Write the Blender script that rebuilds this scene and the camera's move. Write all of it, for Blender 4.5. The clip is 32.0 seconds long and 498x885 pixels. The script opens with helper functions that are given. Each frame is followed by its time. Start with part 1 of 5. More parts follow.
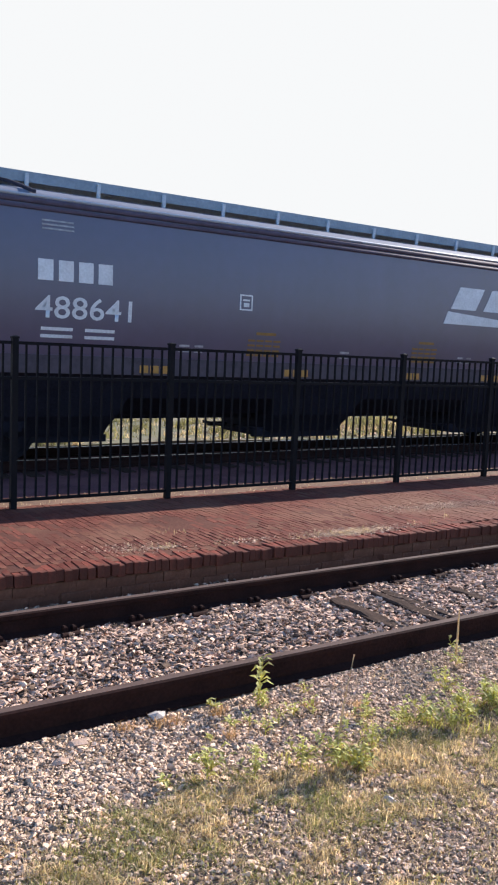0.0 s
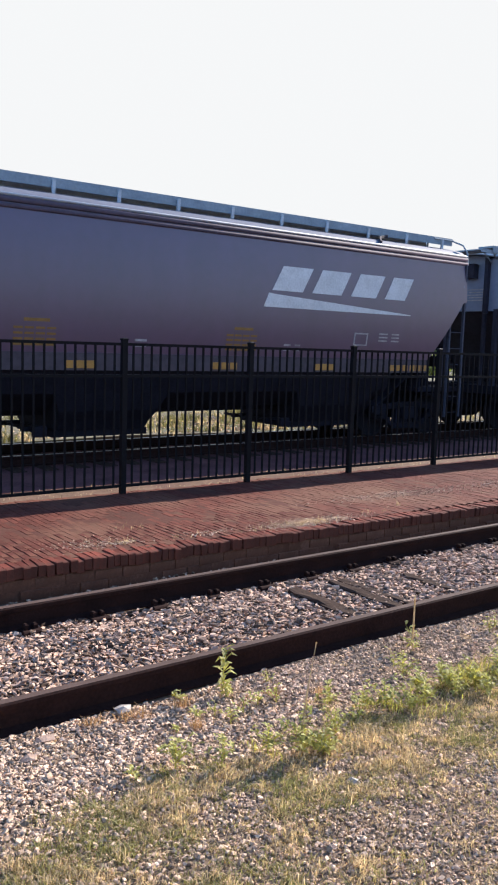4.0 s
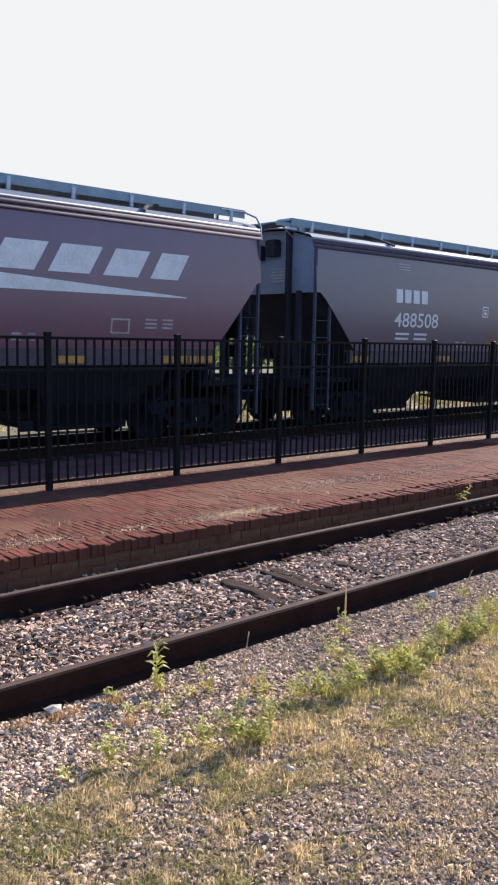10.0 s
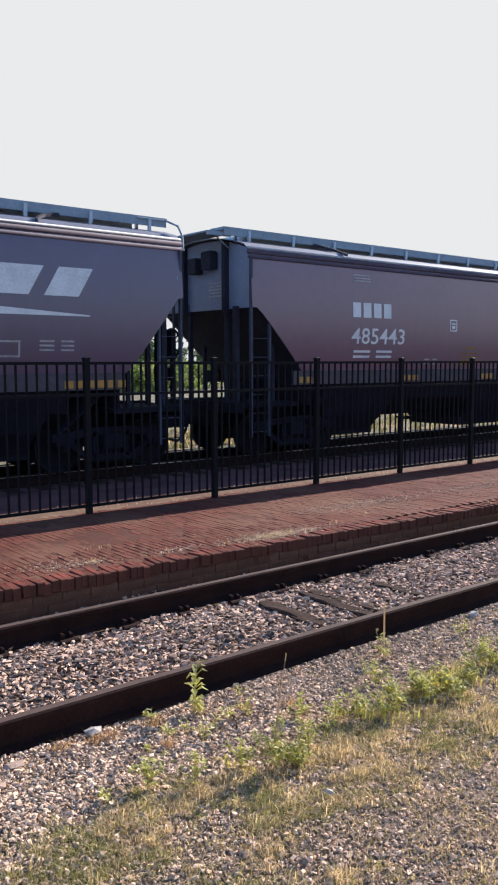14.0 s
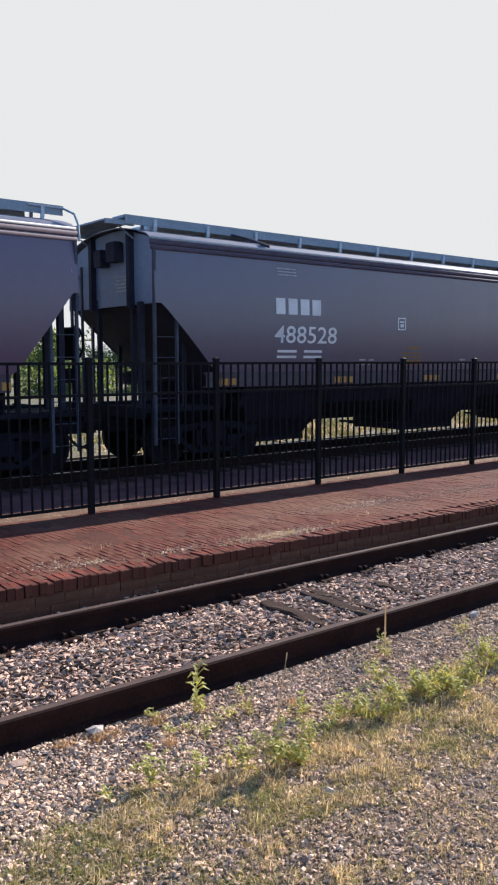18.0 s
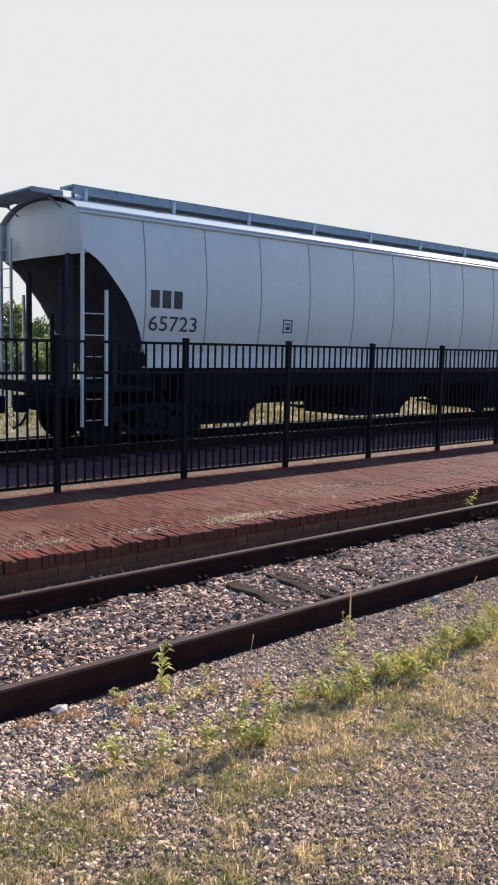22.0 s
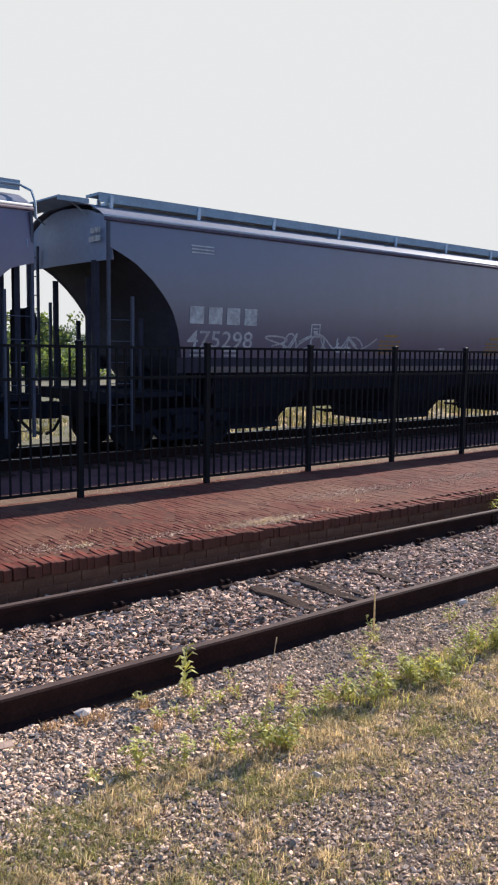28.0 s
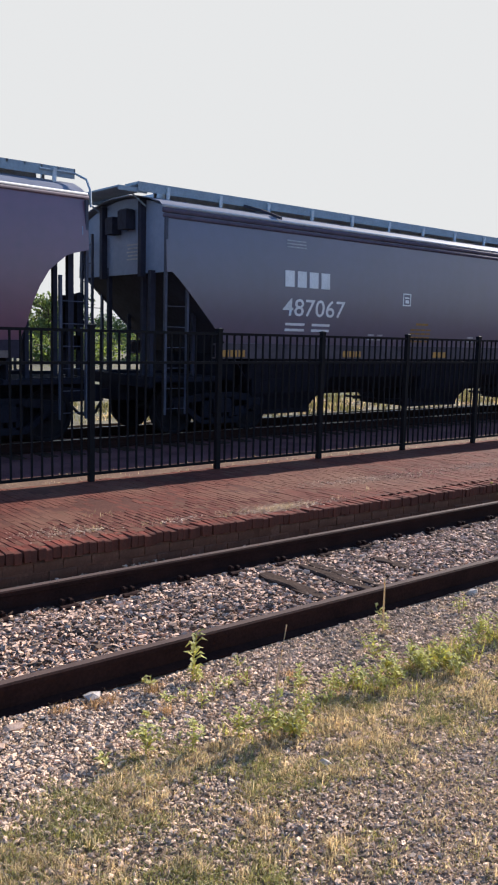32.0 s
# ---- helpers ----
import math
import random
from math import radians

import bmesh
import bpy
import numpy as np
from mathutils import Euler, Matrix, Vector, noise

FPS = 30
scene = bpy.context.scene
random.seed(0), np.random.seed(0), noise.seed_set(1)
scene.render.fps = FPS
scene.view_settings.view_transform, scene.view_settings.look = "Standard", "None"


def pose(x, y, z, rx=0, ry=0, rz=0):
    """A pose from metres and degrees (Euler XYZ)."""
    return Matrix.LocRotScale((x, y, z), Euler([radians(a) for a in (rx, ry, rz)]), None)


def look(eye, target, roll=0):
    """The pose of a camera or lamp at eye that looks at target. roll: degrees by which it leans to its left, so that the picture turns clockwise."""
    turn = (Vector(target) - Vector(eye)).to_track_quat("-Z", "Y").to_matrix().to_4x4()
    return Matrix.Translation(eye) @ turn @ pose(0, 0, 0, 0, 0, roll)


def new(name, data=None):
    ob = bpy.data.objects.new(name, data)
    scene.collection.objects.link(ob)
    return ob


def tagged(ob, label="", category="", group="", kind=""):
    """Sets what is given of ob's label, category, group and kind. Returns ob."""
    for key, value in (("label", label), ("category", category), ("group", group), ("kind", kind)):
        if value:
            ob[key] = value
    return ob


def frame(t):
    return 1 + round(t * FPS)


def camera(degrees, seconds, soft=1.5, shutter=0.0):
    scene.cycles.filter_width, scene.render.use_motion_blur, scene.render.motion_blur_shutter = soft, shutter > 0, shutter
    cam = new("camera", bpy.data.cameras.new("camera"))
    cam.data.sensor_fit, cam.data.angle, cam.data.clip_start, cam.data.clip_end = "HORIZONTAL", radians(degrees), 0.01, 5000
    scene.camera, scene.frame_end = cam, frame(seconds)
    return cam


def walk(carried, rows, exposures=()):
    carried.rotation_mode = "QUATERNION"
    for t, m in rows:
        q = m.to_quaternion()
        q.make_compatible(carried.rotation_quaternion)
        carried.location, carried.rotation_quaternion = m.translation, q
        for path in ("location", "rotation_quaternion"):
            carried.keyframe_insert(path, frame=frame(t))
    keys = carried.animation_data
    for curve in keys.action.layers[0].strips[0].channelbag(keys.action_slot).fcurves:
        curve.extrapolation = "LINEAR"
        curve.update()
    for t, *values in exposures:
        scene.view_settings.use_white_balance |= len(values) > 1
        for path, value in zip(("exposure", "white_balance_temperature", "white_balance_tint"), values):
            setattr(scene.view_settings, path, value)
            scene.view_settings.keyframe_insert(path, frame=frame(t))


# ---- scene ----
cam = camera(33.4, 32.0, soft=2.1)
METRES, EYE, TILT, LEAN, TURN = 8.0, 1.5, 0.0, 0.0, -29.2
PATH = [
    (0, (-0.581, -0.102, 2.065), (0.52, 1.554, 1.845), 2.5),
    (0.5, (-0.627, -0.119, 2.077), (0.488, 1.53, 1.881), 1.8),
    (1, (-0.624, -0.122, 2.075), (0.499, 1.52, 1.871), 2.1),
    (1.5, (-0.649, -0.119, 2.078), (0.453, 1.538, 1.88), 2.0),
    (2, (-0.661, -0.128, 2.087), (0.475, 1.502, 1.858), 1.5),
    (2.5, (-0.624, -0.106, 2.067), (0.499, 1.534, 1.841), 1.2),
    (3, (-0.661, -0.126, 2.083), (0.555, 1.449, 1.883), 2.4),
    (3.5, (-0.63, -0.105, 2.052), (0.579, 1.464, 1.779), 2.5),
    (4, (-0.665, -0.128, 2.083), (0.533, 1.456, 1.849), 1.8),
    (4.5, (-0.634, -0.107, 2.064), (0.565, 1.477, 1.83), 1.4),
    (6.5, (-0.632, -0.091, 2.059), (0.559, 1.497, 1.819), 0.8),
    (7, (-0.644, -0.102, 2.07), (0.538, 1.494, 1.832), 0.9),
    (7.5, (-0.658, -0.099, 2.073), (0.504, 1.508, 1.81), 0.8),
    (8, (-0.666, -0.099, 2.07), (0.497, 1.503, 1.79), 0.9),
    (8.5, (-0.648, -0.106, 2.061), (0.539, 1.485, 1.816), 0.1),
    (9, (-0.634, -0.097, 2.051), (0.582, 1.476, 1.836), -0.1),
    (9.5, (-0.636, -0.117, 2.052), (0.6, 1.44, 1.835), -0.4),
    (10, (-0.625, -0.101, 2.052), (0.702, 1.375, 1.808), 1.0),
    (10.5, (-0.636, -0.133, 2.067), (0.752, 1.293, 1.869), 1.0),
    (11, (-0.634, -0.123, 2.063), (0.664, 1.385, 1.859), 1.1),
    (11.5, (-0.648, -0.148, 2.072), (0.612, 1.396, 1.903), 1.2),
    (12, (-0.616, -0.126, 2.051), (0.635, 1.42, 1.839), 0.6),
    (12.5, (-0.633, -0.14, 2.066), (0.641, 1.388, 1.855), 0.6),
    (13, (-0.633, -0.147, 2.063), (0.64, 1.379, 1.843), 0.3),
    (13.5, (-0.627, -0.139, 2.058), (0.637, 1.4, 1.872), -0.0),
    (14, (-0.628, -0.142, 2.063), (0.631, 1.4, 1.868), -0.1),
    (14.5, (-0.634, -0.148, 2.062), (0.629, 1.388, 1.849), -0.1),
    (15, (-0.616, -0.131, 2.048), (0.655, 1.399, 1.843), -0.0),
    (15.5, (-0.625, -0.137, 2.06), (0.641, 1.395, 1.844), 0.0),
    (17.5, (-0.64, -0.154, 2.066), (0.617, 1.389, 1.868), 0.1),
    (18, (-0.636, -0.162, 2.064), (0.618, 1.383, 1.87), -0.1),
    (18.5, (-0.651, -0.147, 2.064), (0.606, 1.397, 1.868), 0.8),
    (19, (-0.632, -0.121, 2.051), (0.662, 1.389, 1.83), 1.0),
    (19.5, (-0.63, -0.141, 2.055), (0.703, 1.331, 1.817), 0.7),
    (20, (-0.641, -0.138, 2.064), (0.692, 1.332, 1.812), 1.3),
    (20.5, (-0.624, -0.115, 2.047), (0.697, 1.365, 1.797), 1.2),
    (21, (-0.631, -0.119, 2.05), (0.686, 1.365, 1.795), 1.4),
    (21.5, (-0.644, -0.142, 2.064), (0.684, 1.334, 1.824), 1.2),
    (22, (-0.647, -0.139, 2.065), (0.667, 1.351, 1.828), 1.4),
    (22.5, (-0.634, -0.118, 2.052), (0.684, 1.367, 1.812), 1.6),
    (23, (-0.623, -0.125, 2.041), (0.696, 1.359, 1.803), 0.9),
    (23.5, (-0.628, -0.129, 2.049), (0.688, 1.357, 1.799), 0.8),
    (24, (-0.643, -0.136, 2.055), (0.666, 1.358, 1.82), 1.1),
    (24.5, (-0.639, -0.131, 2.05), (0.668, 1.365, 1.82), 1.1),
    (26.5, (-0.616, -0.129, 2.037), (0.676, 1.379, 1.8), 0.6),
    (27, (-0.632, -0.145, 2.047), (0.658, 1.366, 1.826), 0.6),
    (27.5, (-0.627, -0.13, 2.041), (0.652, 1.393, 1.829), 0.8),
    (28, (-0.63, -0.129, 2.041), (0.642, 1.397, 1.817), 0.8),
    (28.5, (-0.631, -0.135, 2.042), (0.626, 1.404, 1.811), 0.7),
    (29, (-0.604, -0.124, 2.025), (0.65, 1.418, 1.798), 0.3),
    (29.5, (-0.624, -0.145, 2.05), (0.604, 1.417, 1.82), 0.5),
    (30, (-0.611, -0.099, 2.029), (0.658, 1.429, 1.793), 1.1),
    (30.5, (-0.628, -0.116, 2.044), (0.649, 1.401, 1.784), 1.1),
    (31, (-0.611, -0.096, 2.032), (0.659, 1.425, 1.761), 1.7),
    (31.5, (-0.626, -0.11, 2.044), (0.616, 1.437, 1.787), 1.9),
    (32, (-0.634, -0.11, 2.044), (0.619, 1.428, 1.786), 1.5),
]
walk(cam, [(t, look(eye, target, roll)) for t, eye, target, roll in PATH],
     exposures=[(0.0, 1.26, 5780, 15), (4.0, 1.24, 5780, 15), (8.0, 1.25, 5780, 15), (10.5, 1.17, 5780, 15), (13.0, 1.08, 5780, 15), (24.0, 1.05, 5780, 15), (32.0, 1.03, 5780, 15)])

LENGTH = 32.0

# ---- world, sun, exposure ----
SUN_AZ, SUN_EL = 79.0, 27.6          # degrees from +y towards +x, and above the ground
world = bpy.data.worlds.new("sky")
scene.world = world
world.use_nodes = True
wn = world.node_tree.nodes
sky = wn.new("ShaderNodeTexSky")
sky.sky_type, sky.sun_disc = "NISHITA", False
sky.sun_elevation, sky.sun_rotation = radians(SUN_EL), radians(SUN_AZ)
sky.air_density, sky.dust_density, sky.ozone_density = 1.2, 0.15, 4.0
wn["Background"].inputs["Strength"].default_value = 0.105
world.node_tree.links.new(sky.outputs[0], wn["Background"].inputs["Color"])
sun = new("sun", bpy.data.lights.new("sun", "SUN"))
sun.data.energy, sun.data.angle, sun.data.color = 5.0, radians(0.5), (1.0, 0.875, 0.69)
az, el = radians(SUN_AZ), radians(SUN_EL)
sun.matrix_world = look((0, 0, 30), (-math.sin(az) * math.cos(el) * 9, -math.cos(az) * math.cos(el) * 9, 30 - math.sin(el) * 9))


# ---- materials ----
def material(name, colour, rough=0.7, metal=0.0, vary=0.25, scale=6.0, grain=60.0, bump=0.15, dirt=None, dirt_amount=0.0,
             per_object=0.0, per_island=0.0, spec=0.5, streak=None, emit=0.0, coat=0.0):
    m = bpy.data.materials.new(name)
    m.use_nodes = True
    nt = m.node_tree
    n, ln = nt.nodes, nt.links
    b = n["Principled BSDF"]
    b.inputs["Roughness"].default_value, b.inputs["Metallic"].default_value = rough, metal
    b.inputs["Specular IOR Level"].default_value = spec
    b.inputs["Coat Weight"].default_value = coat
    b.inputs["Coat Roughness"].default_value = 0.48
    b.inputs["Coat IOR"].default_value = 1.7
    co = n.new("ShaderNodeTexCoord")
    big = n.new("ShaderNodeTexNoise")
    big.inputs["Scale"].default_value, big.inputs["Detail"].default_value = scale, 6.0
    if streak:
        mp = n.new("ShaderNodeMapping")
        mp.inputs["Scale"].default_value = streak
        ln.new(co.outputs["Object"], mp.inputs["Vector"])
        ln.new(mp.outputs[0], big.inputs["Vector"])
    else:
        ln.new(co.outputs["Object"], big.inputs["Vector"])
    fine = n.new("ShaderNodeTexNoise")
    fine.inputs["Scale"].default_value, fine.inputs["Detail"].default_value = grain, 4.0
    ln.new(co.outputs["Object"], fine.inputs["Vector"])
    mixer = n.new("ShaderNodeMath")
    mixer.operation = "MULTIPLY_ADD"
    mixer.inputs[1].default_value = 0.5
    half = n.new("ShaderNodeMath")
    half.operation = "MULTIPLY"
    half.inputs[1].default_value = 0.5
    ln.new(fine.outputs["Fac"], half.inputs[0])
    ln.new(big.outputs["Fac"], mixer.inputs[0])
    ln.new(half.outputs[0], mixer.inputs[2])
    ramp = n.new("ShaderNodeMapRange")
    ramp.inputs["From Min"].default_value, ramp.inputs["From Max"].default_value = 0.3, 0.7
    ramp.inputs["To Min"].default_value, ramp.inputs["To Max"].default_value = 1 - vary, 1 + vary
    ln.new(mixer.outputs[0], ramp.inputs["Value"])
    value = ramp.outputs[0]
    for amount, node, socket in ((per_object, "ShaderNodeObjectInfo", "Random"), (per_island, "ShaderNodeNewGeometry", "Random Per Island")):
        if amount:
            info = n.new(node)
            r = n.new("ShaderNodeMapRange")
            r.inputs["To Min"].default_value, r.inputs["To Max"].default_value = 1 - amount, 1 + amount
            ln.new(info.outputs[socket], r.inputs["Value"])
            mul = n.new("ShaderNodeMath")
            mul.operation = "MULTIPLY"
            ln.new(value, mul.inputs[0])
            ln.new(r.outputs[0], mul.inputs[1])
            value = mul.outputs[0]
    tint = n.new("ShaderNodeVectorMath")
    tint.operation = "SCALE"
    tint.inputs[0].default_value = colour[:3]
    ln.new(value, tint.inputs["Scale"])
    out = tint.outputs[0]
    if dirt:
        dn = n.new("ShaderNodeTexNoise")
        dn.inputs["Scale"].default_value, dn.inputs["Detail"].default_value = scale * 0.45, 8.0
        ln.new(co.outputs["Object"], dn.inputs["Vector"])
        dr = n.new("ShaderNodeMapRange")
        dr.inputs["From Min"].default_value, dr.inputs["From Max"].default_value = 0.62 - dirt_amount * 0.4, 0.72 - dirt_amount * 0.2
        ln.new(dn.outputs["Fac"], dr.inputs["Value"])
        mx = n.new("ShaderNodeMix")
        mx.data_type = "RGBA"
        mx.inputs["B"].default_value = (*dirt, 1) if "B" in mx.inputs else (*dirt, 1)
        ln.new(dr.outputs[0], mx.inputs[0])
        ln.new(out, mx.inputs[6])
        mx.inputs[7].default_value = (*dirt, 1)
        out = mx.outputs[2]
    ln.new(out, b.inputs["Base Color"])
    if emit:
        b.inputs["Emission Color"].default_value = (*colour[:3], 1)
        b.inputs["Emission Strength"].default_value = emit
    if bump:
        bp = n.new("ShaderNodeBump")
        bp.inputs["Strength"].default_value, bp.inputs["Distance"].default_value = bump, 0.01
        ln.new(fine.outputs["Fac"], bp.inputs["Height"])
        ln.new(bp.outputs[0], b.inputs["Normal"])
    return m


def let_through(m, share, warm):
    """Thin leaves: part of the light passes through them."""
    n, ln = m.node_tree.nodes, m.node_tree.links
    b = n["Principled BSDF"]
    t = n.new("ShaderNodeBsdfTranslucent")
    scale = n.new("ShaderNodeVectorMath")
    scale.operation = "MULTIPLY"
    scale.inputs[1].default_value = warm
    ln.new(b.inputs["Base Color"].links[0].from_socket, scale.inputs[0])
    ln.new(scale.outputs[0], t.inputs["Color"])
    mix = n.new("ShaderNodeMixShader")
    mix.inputs[0].default_value = share
    ln.new(b.outputs[0], mix.inputs[1])
    ln.new(t.outputs[0], mix.inputs[2])
    ln.new(mix.outputs[0], n["Material Output"].inputs["Surface"])
    return m


def paint(name, colour, vary=0.2):
    return material(name, colour, rough=0.42, vary=vary, scale=1.0, grain=5.0, bump=0.02, streak=(2.2, 2.2, 0.25), spec=0.6, coat=1.0)


PAINTS = {"brown": paint("brown_paint", (0.055, 0.021, 0.068)), "dark": paint("dark_brown_paint", (0.036, 0.026, 0.072)),
          "red": paint("red_brown_paint", (0.094, 0.022, 0.062)), "grey": paint("grey_paint", (0.43, 0.465, 0.465), 0.10)}
# Near-black: the shade below the cars is put into these two colours.
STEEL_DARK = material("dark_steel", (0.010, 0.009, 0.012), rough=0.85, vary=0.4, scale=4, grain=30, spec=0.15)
UNDER_SHADE = material("shade_dark_underframe", (0.013, 0.013, 0.020), rough=0.9, vary=0.4, scale=3, grain=25, spec=0.1)
# Pale blue-grey: the sky's sheen on brown roofs is put into this colour.
ROOF_SHEEN = material("sky_sheen_roof_paint", (0.15, 0.16, 0.205), rough=0.65, vary=0.2, scale=1.5, grain=8, bump=0.03, spec=0.3)
# Matte purple-grey of the eave chords.
CHORD = material("matte_eave_paint", (0.085, 0.070, 0.100), rough=0.75, vary=0.25, scale=2, grain=12, bump=0.03, spec=0.2)
# Blue-grey tone has the sky seen through the walkway's mesh painted in.
BOARD = material("skylit_walkway", (0.215, 0.275, 0.34), rough=0.7, vary=0.25, scale=3, grain=20, bump=0.05, spec=0.25)
# Painted highlight for the thin bar along the eave.
EAVE_GLINT = material("pale_eave_glint", (0.38, 0.39, 0.43), rough=0.68, vary=0.15, scale=3, grain=20, bump=0.03)
# Pale blue: light coming through the walkway mesh is put into this colour.
TROUGH = material("skylit_trough", (0.46, 0.54, 0.62), rough=0.65, vary=0.25, scale=2, grain=12, bump=0.04, spec=0.3)
LADDER_PAINT = material("ladder_paint", (0.055, 0.06, 0.085), rough=0.7, vary=0.3, scale=3, grain=15, bump=0.04, spec=0.25)
# Near-black blue: the shade under the slope sheets is put into this paint.
END_SHADE = material("shade_dark_end_paint", (0.025, 0.026, 0.042), rough=0.8, vary=0.35, scale=2, grain=12, bump=0.05, spec=0.2)
# Shaded copy of the body paint, with blue skylight put into the colour.
END_PAINT = material("skylit_end_paint", (0.195, 0.23, 0.32), rough=0.6, vary=0.13, scale=1.5, grain=12, bump=0.05, spec=0.35)
SILL_PAINT = material("dusty_sill_paint", (0.070, 0.056, 0.066), rough=0.7, vary=0.35, scale=2, grain=10, bump=0.05, spec=0.3)
SILL_DARK = material("dark_sill_paint", (0.030, 0.024, 0.036), rough=0.8, vary=0.3, scale=3, grain=15, bump=0.04, spec=0.2)
TAN = material("dusty_tan_stripe", (0.135, 0.108, 0.098), rough=0.75, vary=0.35, scale=3, grain=20, bump=0.03, spec=0.2)
SEAM = material("dark_seam", (0.22, 0.23, 0.24), rough=0.6, vary=0.2, bump=0)
HEAD_BRICK = material("edge_brick", (0.15, 0.040, 0.026), rough=0.92, spec=0.12, vary=0.4, scale=6, grain=45, bump=0.4, per_object=0.35, per_island=0.35, dirt=(0.085, 0.035, 0.025), dirt_amount=0.25)
# Galvanised grey, with skylight through the mesh put into its blue tint.
GRATE = material("galvanised_grating", (0.38, 0.45, 0.53), rough=0.55, vary=0.2, scale=8)
WHITE = material("white_lettering", (0.62, 0.63, 0.64), rough=0.55, vary=0.22, scale=3, grain=25, bump=0)
WORN = material("worn_white_lettering", (0.33, 0.33, 0.34), rough=0.6, vary=0.5, scale=3, grain=14, bump=0)
BLACK_LETTER = material("black_lettering", (0.03, 0.03, 0.035), rough=0.6, vary=0.3, bump=0)
YELLOW = material("yellow_reflector", (0.40, 0.20, 0.03), rough=0.45, vary=0.25, bump=0)
STENCIL = material("yellow_stencil", (0.24, 0.135, 0.03), rough=0.6, vary=0.3, bump=0)
RUBBER = material("black_rubber", (0.012, 0.012, 0.013), rough=0.7, vary=0.2, bump=0.05)
FENCE = material("black_fence_paint", (0.007, 0.007, 0.009), rough=0.6, spec=0.10, vary=0.25, scale=5, grain=40, bump=0.04)
RAIL_RUST = material("rusty_rail", (0.024, 0.011, 0.009), rough=0.9, spec=0.1, vary=0.45, scale=5, grain=50, bump=0.3)
RAIL_TOP = material("rail_running_face", (0.085, 0.055, 0.045), rough=0.85, vary=0.3, scale=6, grain=70, bump=0.05, spec=0.15)
RAIL_BRIGHT = material("polished_rail_head", (0.36, 0.34, 0.33), rough=0.4, metal=0.8, vary=0.1, bump=0)
WOOD = material("weathered_tie", (0.052, 0.033, 0.025), rough=0.95, vary=0.5, scale=3, grain=40, bump=0.6, streak=(8, 1.2, 8), spec=0.08)
BRICK = material("red_paving_brick", (0.108, 0.034, 0.023), rough=0.92, spec=0.12, vary=0.4, scale=1.7, grain=38, bump=0.4, per_object=0.2, per_island=0.2,
                 dirt=(0.16, 0.075, 0.048), dirt_amount=0.36)
WALL_BRICK = material("kerb_brick", (0.19, 0.092, 0.058), rough=0.9, vary=0.5, scale=4, grain=40, bump=0.5, per_object=0.2, dirt=(0.11, 0.05, 0.03), dirt_amount=0.35, spec=0.12)
SAND = material("sandy_joint", (0.092, 0.037, 0.026), rough=0.95, vary=0.35, scale=2.5, grain=40, bump=0.4, dirt=(0.15, 0.075, 0.047), dirt_amount=0.3, spec=0.12)
STONE = material("ballast_stone", (0.40, 0.275, 0.20), rough=0.9, spec=0.12, vary=0.35, scale=15, grain=90, bump=0.3, per_island=0.85)
STONE_DULL = material("earthy_gravel", (0.51, 0.365, 0.255), rough=0.9, vary=0.35, scale=15, grain=90, bump=0.3, per_island=0.72, spec=0.12)
EARTH = material("gravelly_earth", (0.19, 0.135, 0.093), rough=0.95, vary=0.45, scale=2.0, grain=60, bump=0.6, spec=0.12)
MEADOW = material("dry_meadow", (0.115, 0.100, 0.060), rough=0.95, vary=0.5, scale=0.6, grain=14, bump=0.5, dirt=(0.075, 0.085, 0.035), dirt_amount=0.35)
PALE = material("pale_sand", (0.150, 0.094, 0.064), rough=0.95, vary=0.45, scale=3, grain=30, bump=0.5, dirt=(0.12, 0.065, 0.05), dirt_amount=0.3, spec=0.15)
ASPHALT = material("dark_trackside_cinder", (0.125, 0.060, 0.062), rough=0.95, vary=0.5, scale=2, grain=30, bump=0.4, dirt=(0.17, 0.085, 0.08), dirt_amount=0.3, spec=0.08)
PALE_STONE = material("pale_stone", (0.42, 0.37, 0.33), rough=0.85, vary=0.3, scale=12, grain=60, bump=0.3)
VERGE = material("verge_grass", (0.17, 0.165, 0.075), rough=0.85, vary=0.4, scale=2, grain=8, bump=0, per_island=0.6)
STRAW = material("dry_grass", (0.50, 0.40, 0.255), rough=0.85, vary=0.4, scale=6, grain=20, bump=0, per_island=0.75)
GREEN = material("green_weed", (0.365, 0.36, 0.14), rough=0.7, vary=0.3, scale=4, grain=20, bump=0, per_island=0.45)
OLIVE = material("olive_grass", (0.275, 0.265, 0.105), rough=0.8, vary=0.4, scale=6, grain=10, bump=0, per_island=0.55)
WITHERED = material("withered_weed", (0.38, 0.25, 0.14), rough=0.85, vary=0.35, scale=3, grain=10, bump=0, per_island=0.5)
LEAF = material("tree_leaf", (0.105, 0.142, 0.060), rough=0.7, vary=0.4, scale=2, grain=8, bump=0, per_island=0.5)
BARK = material("bark", (0.08, 0.06, 0.05), rough=0.95, vary=0.4, scale=3, grain=30, bump=0.5)
for leafy in (STRAW, VERGE, OLIVE, WITHERED):
    let_through(leafy, 0.4, (1.3, 1.2, 0.9))
for leafy in (GREEN, LEAF):
    let_through(leafy, 0.45, (1.75, 1.65, 0.7))
SKY_HAZE = material("bright_haze", (0.90, 0.868, 0.752), rough=1.0, vary=0.0, bump=0, emit=0.454, spec=0.0)
for some in (SKY_HAZE,):
    links = some.node_tree.links
    for link in list(some.node_tree.nodes["Principled BSDF"].inputs["Base Color"].links):
        links.remove(link)
    some.node_tree.nodes["Principled BSDF"].inputs["Base Color"].default_value = (0, 0, 0, 1)


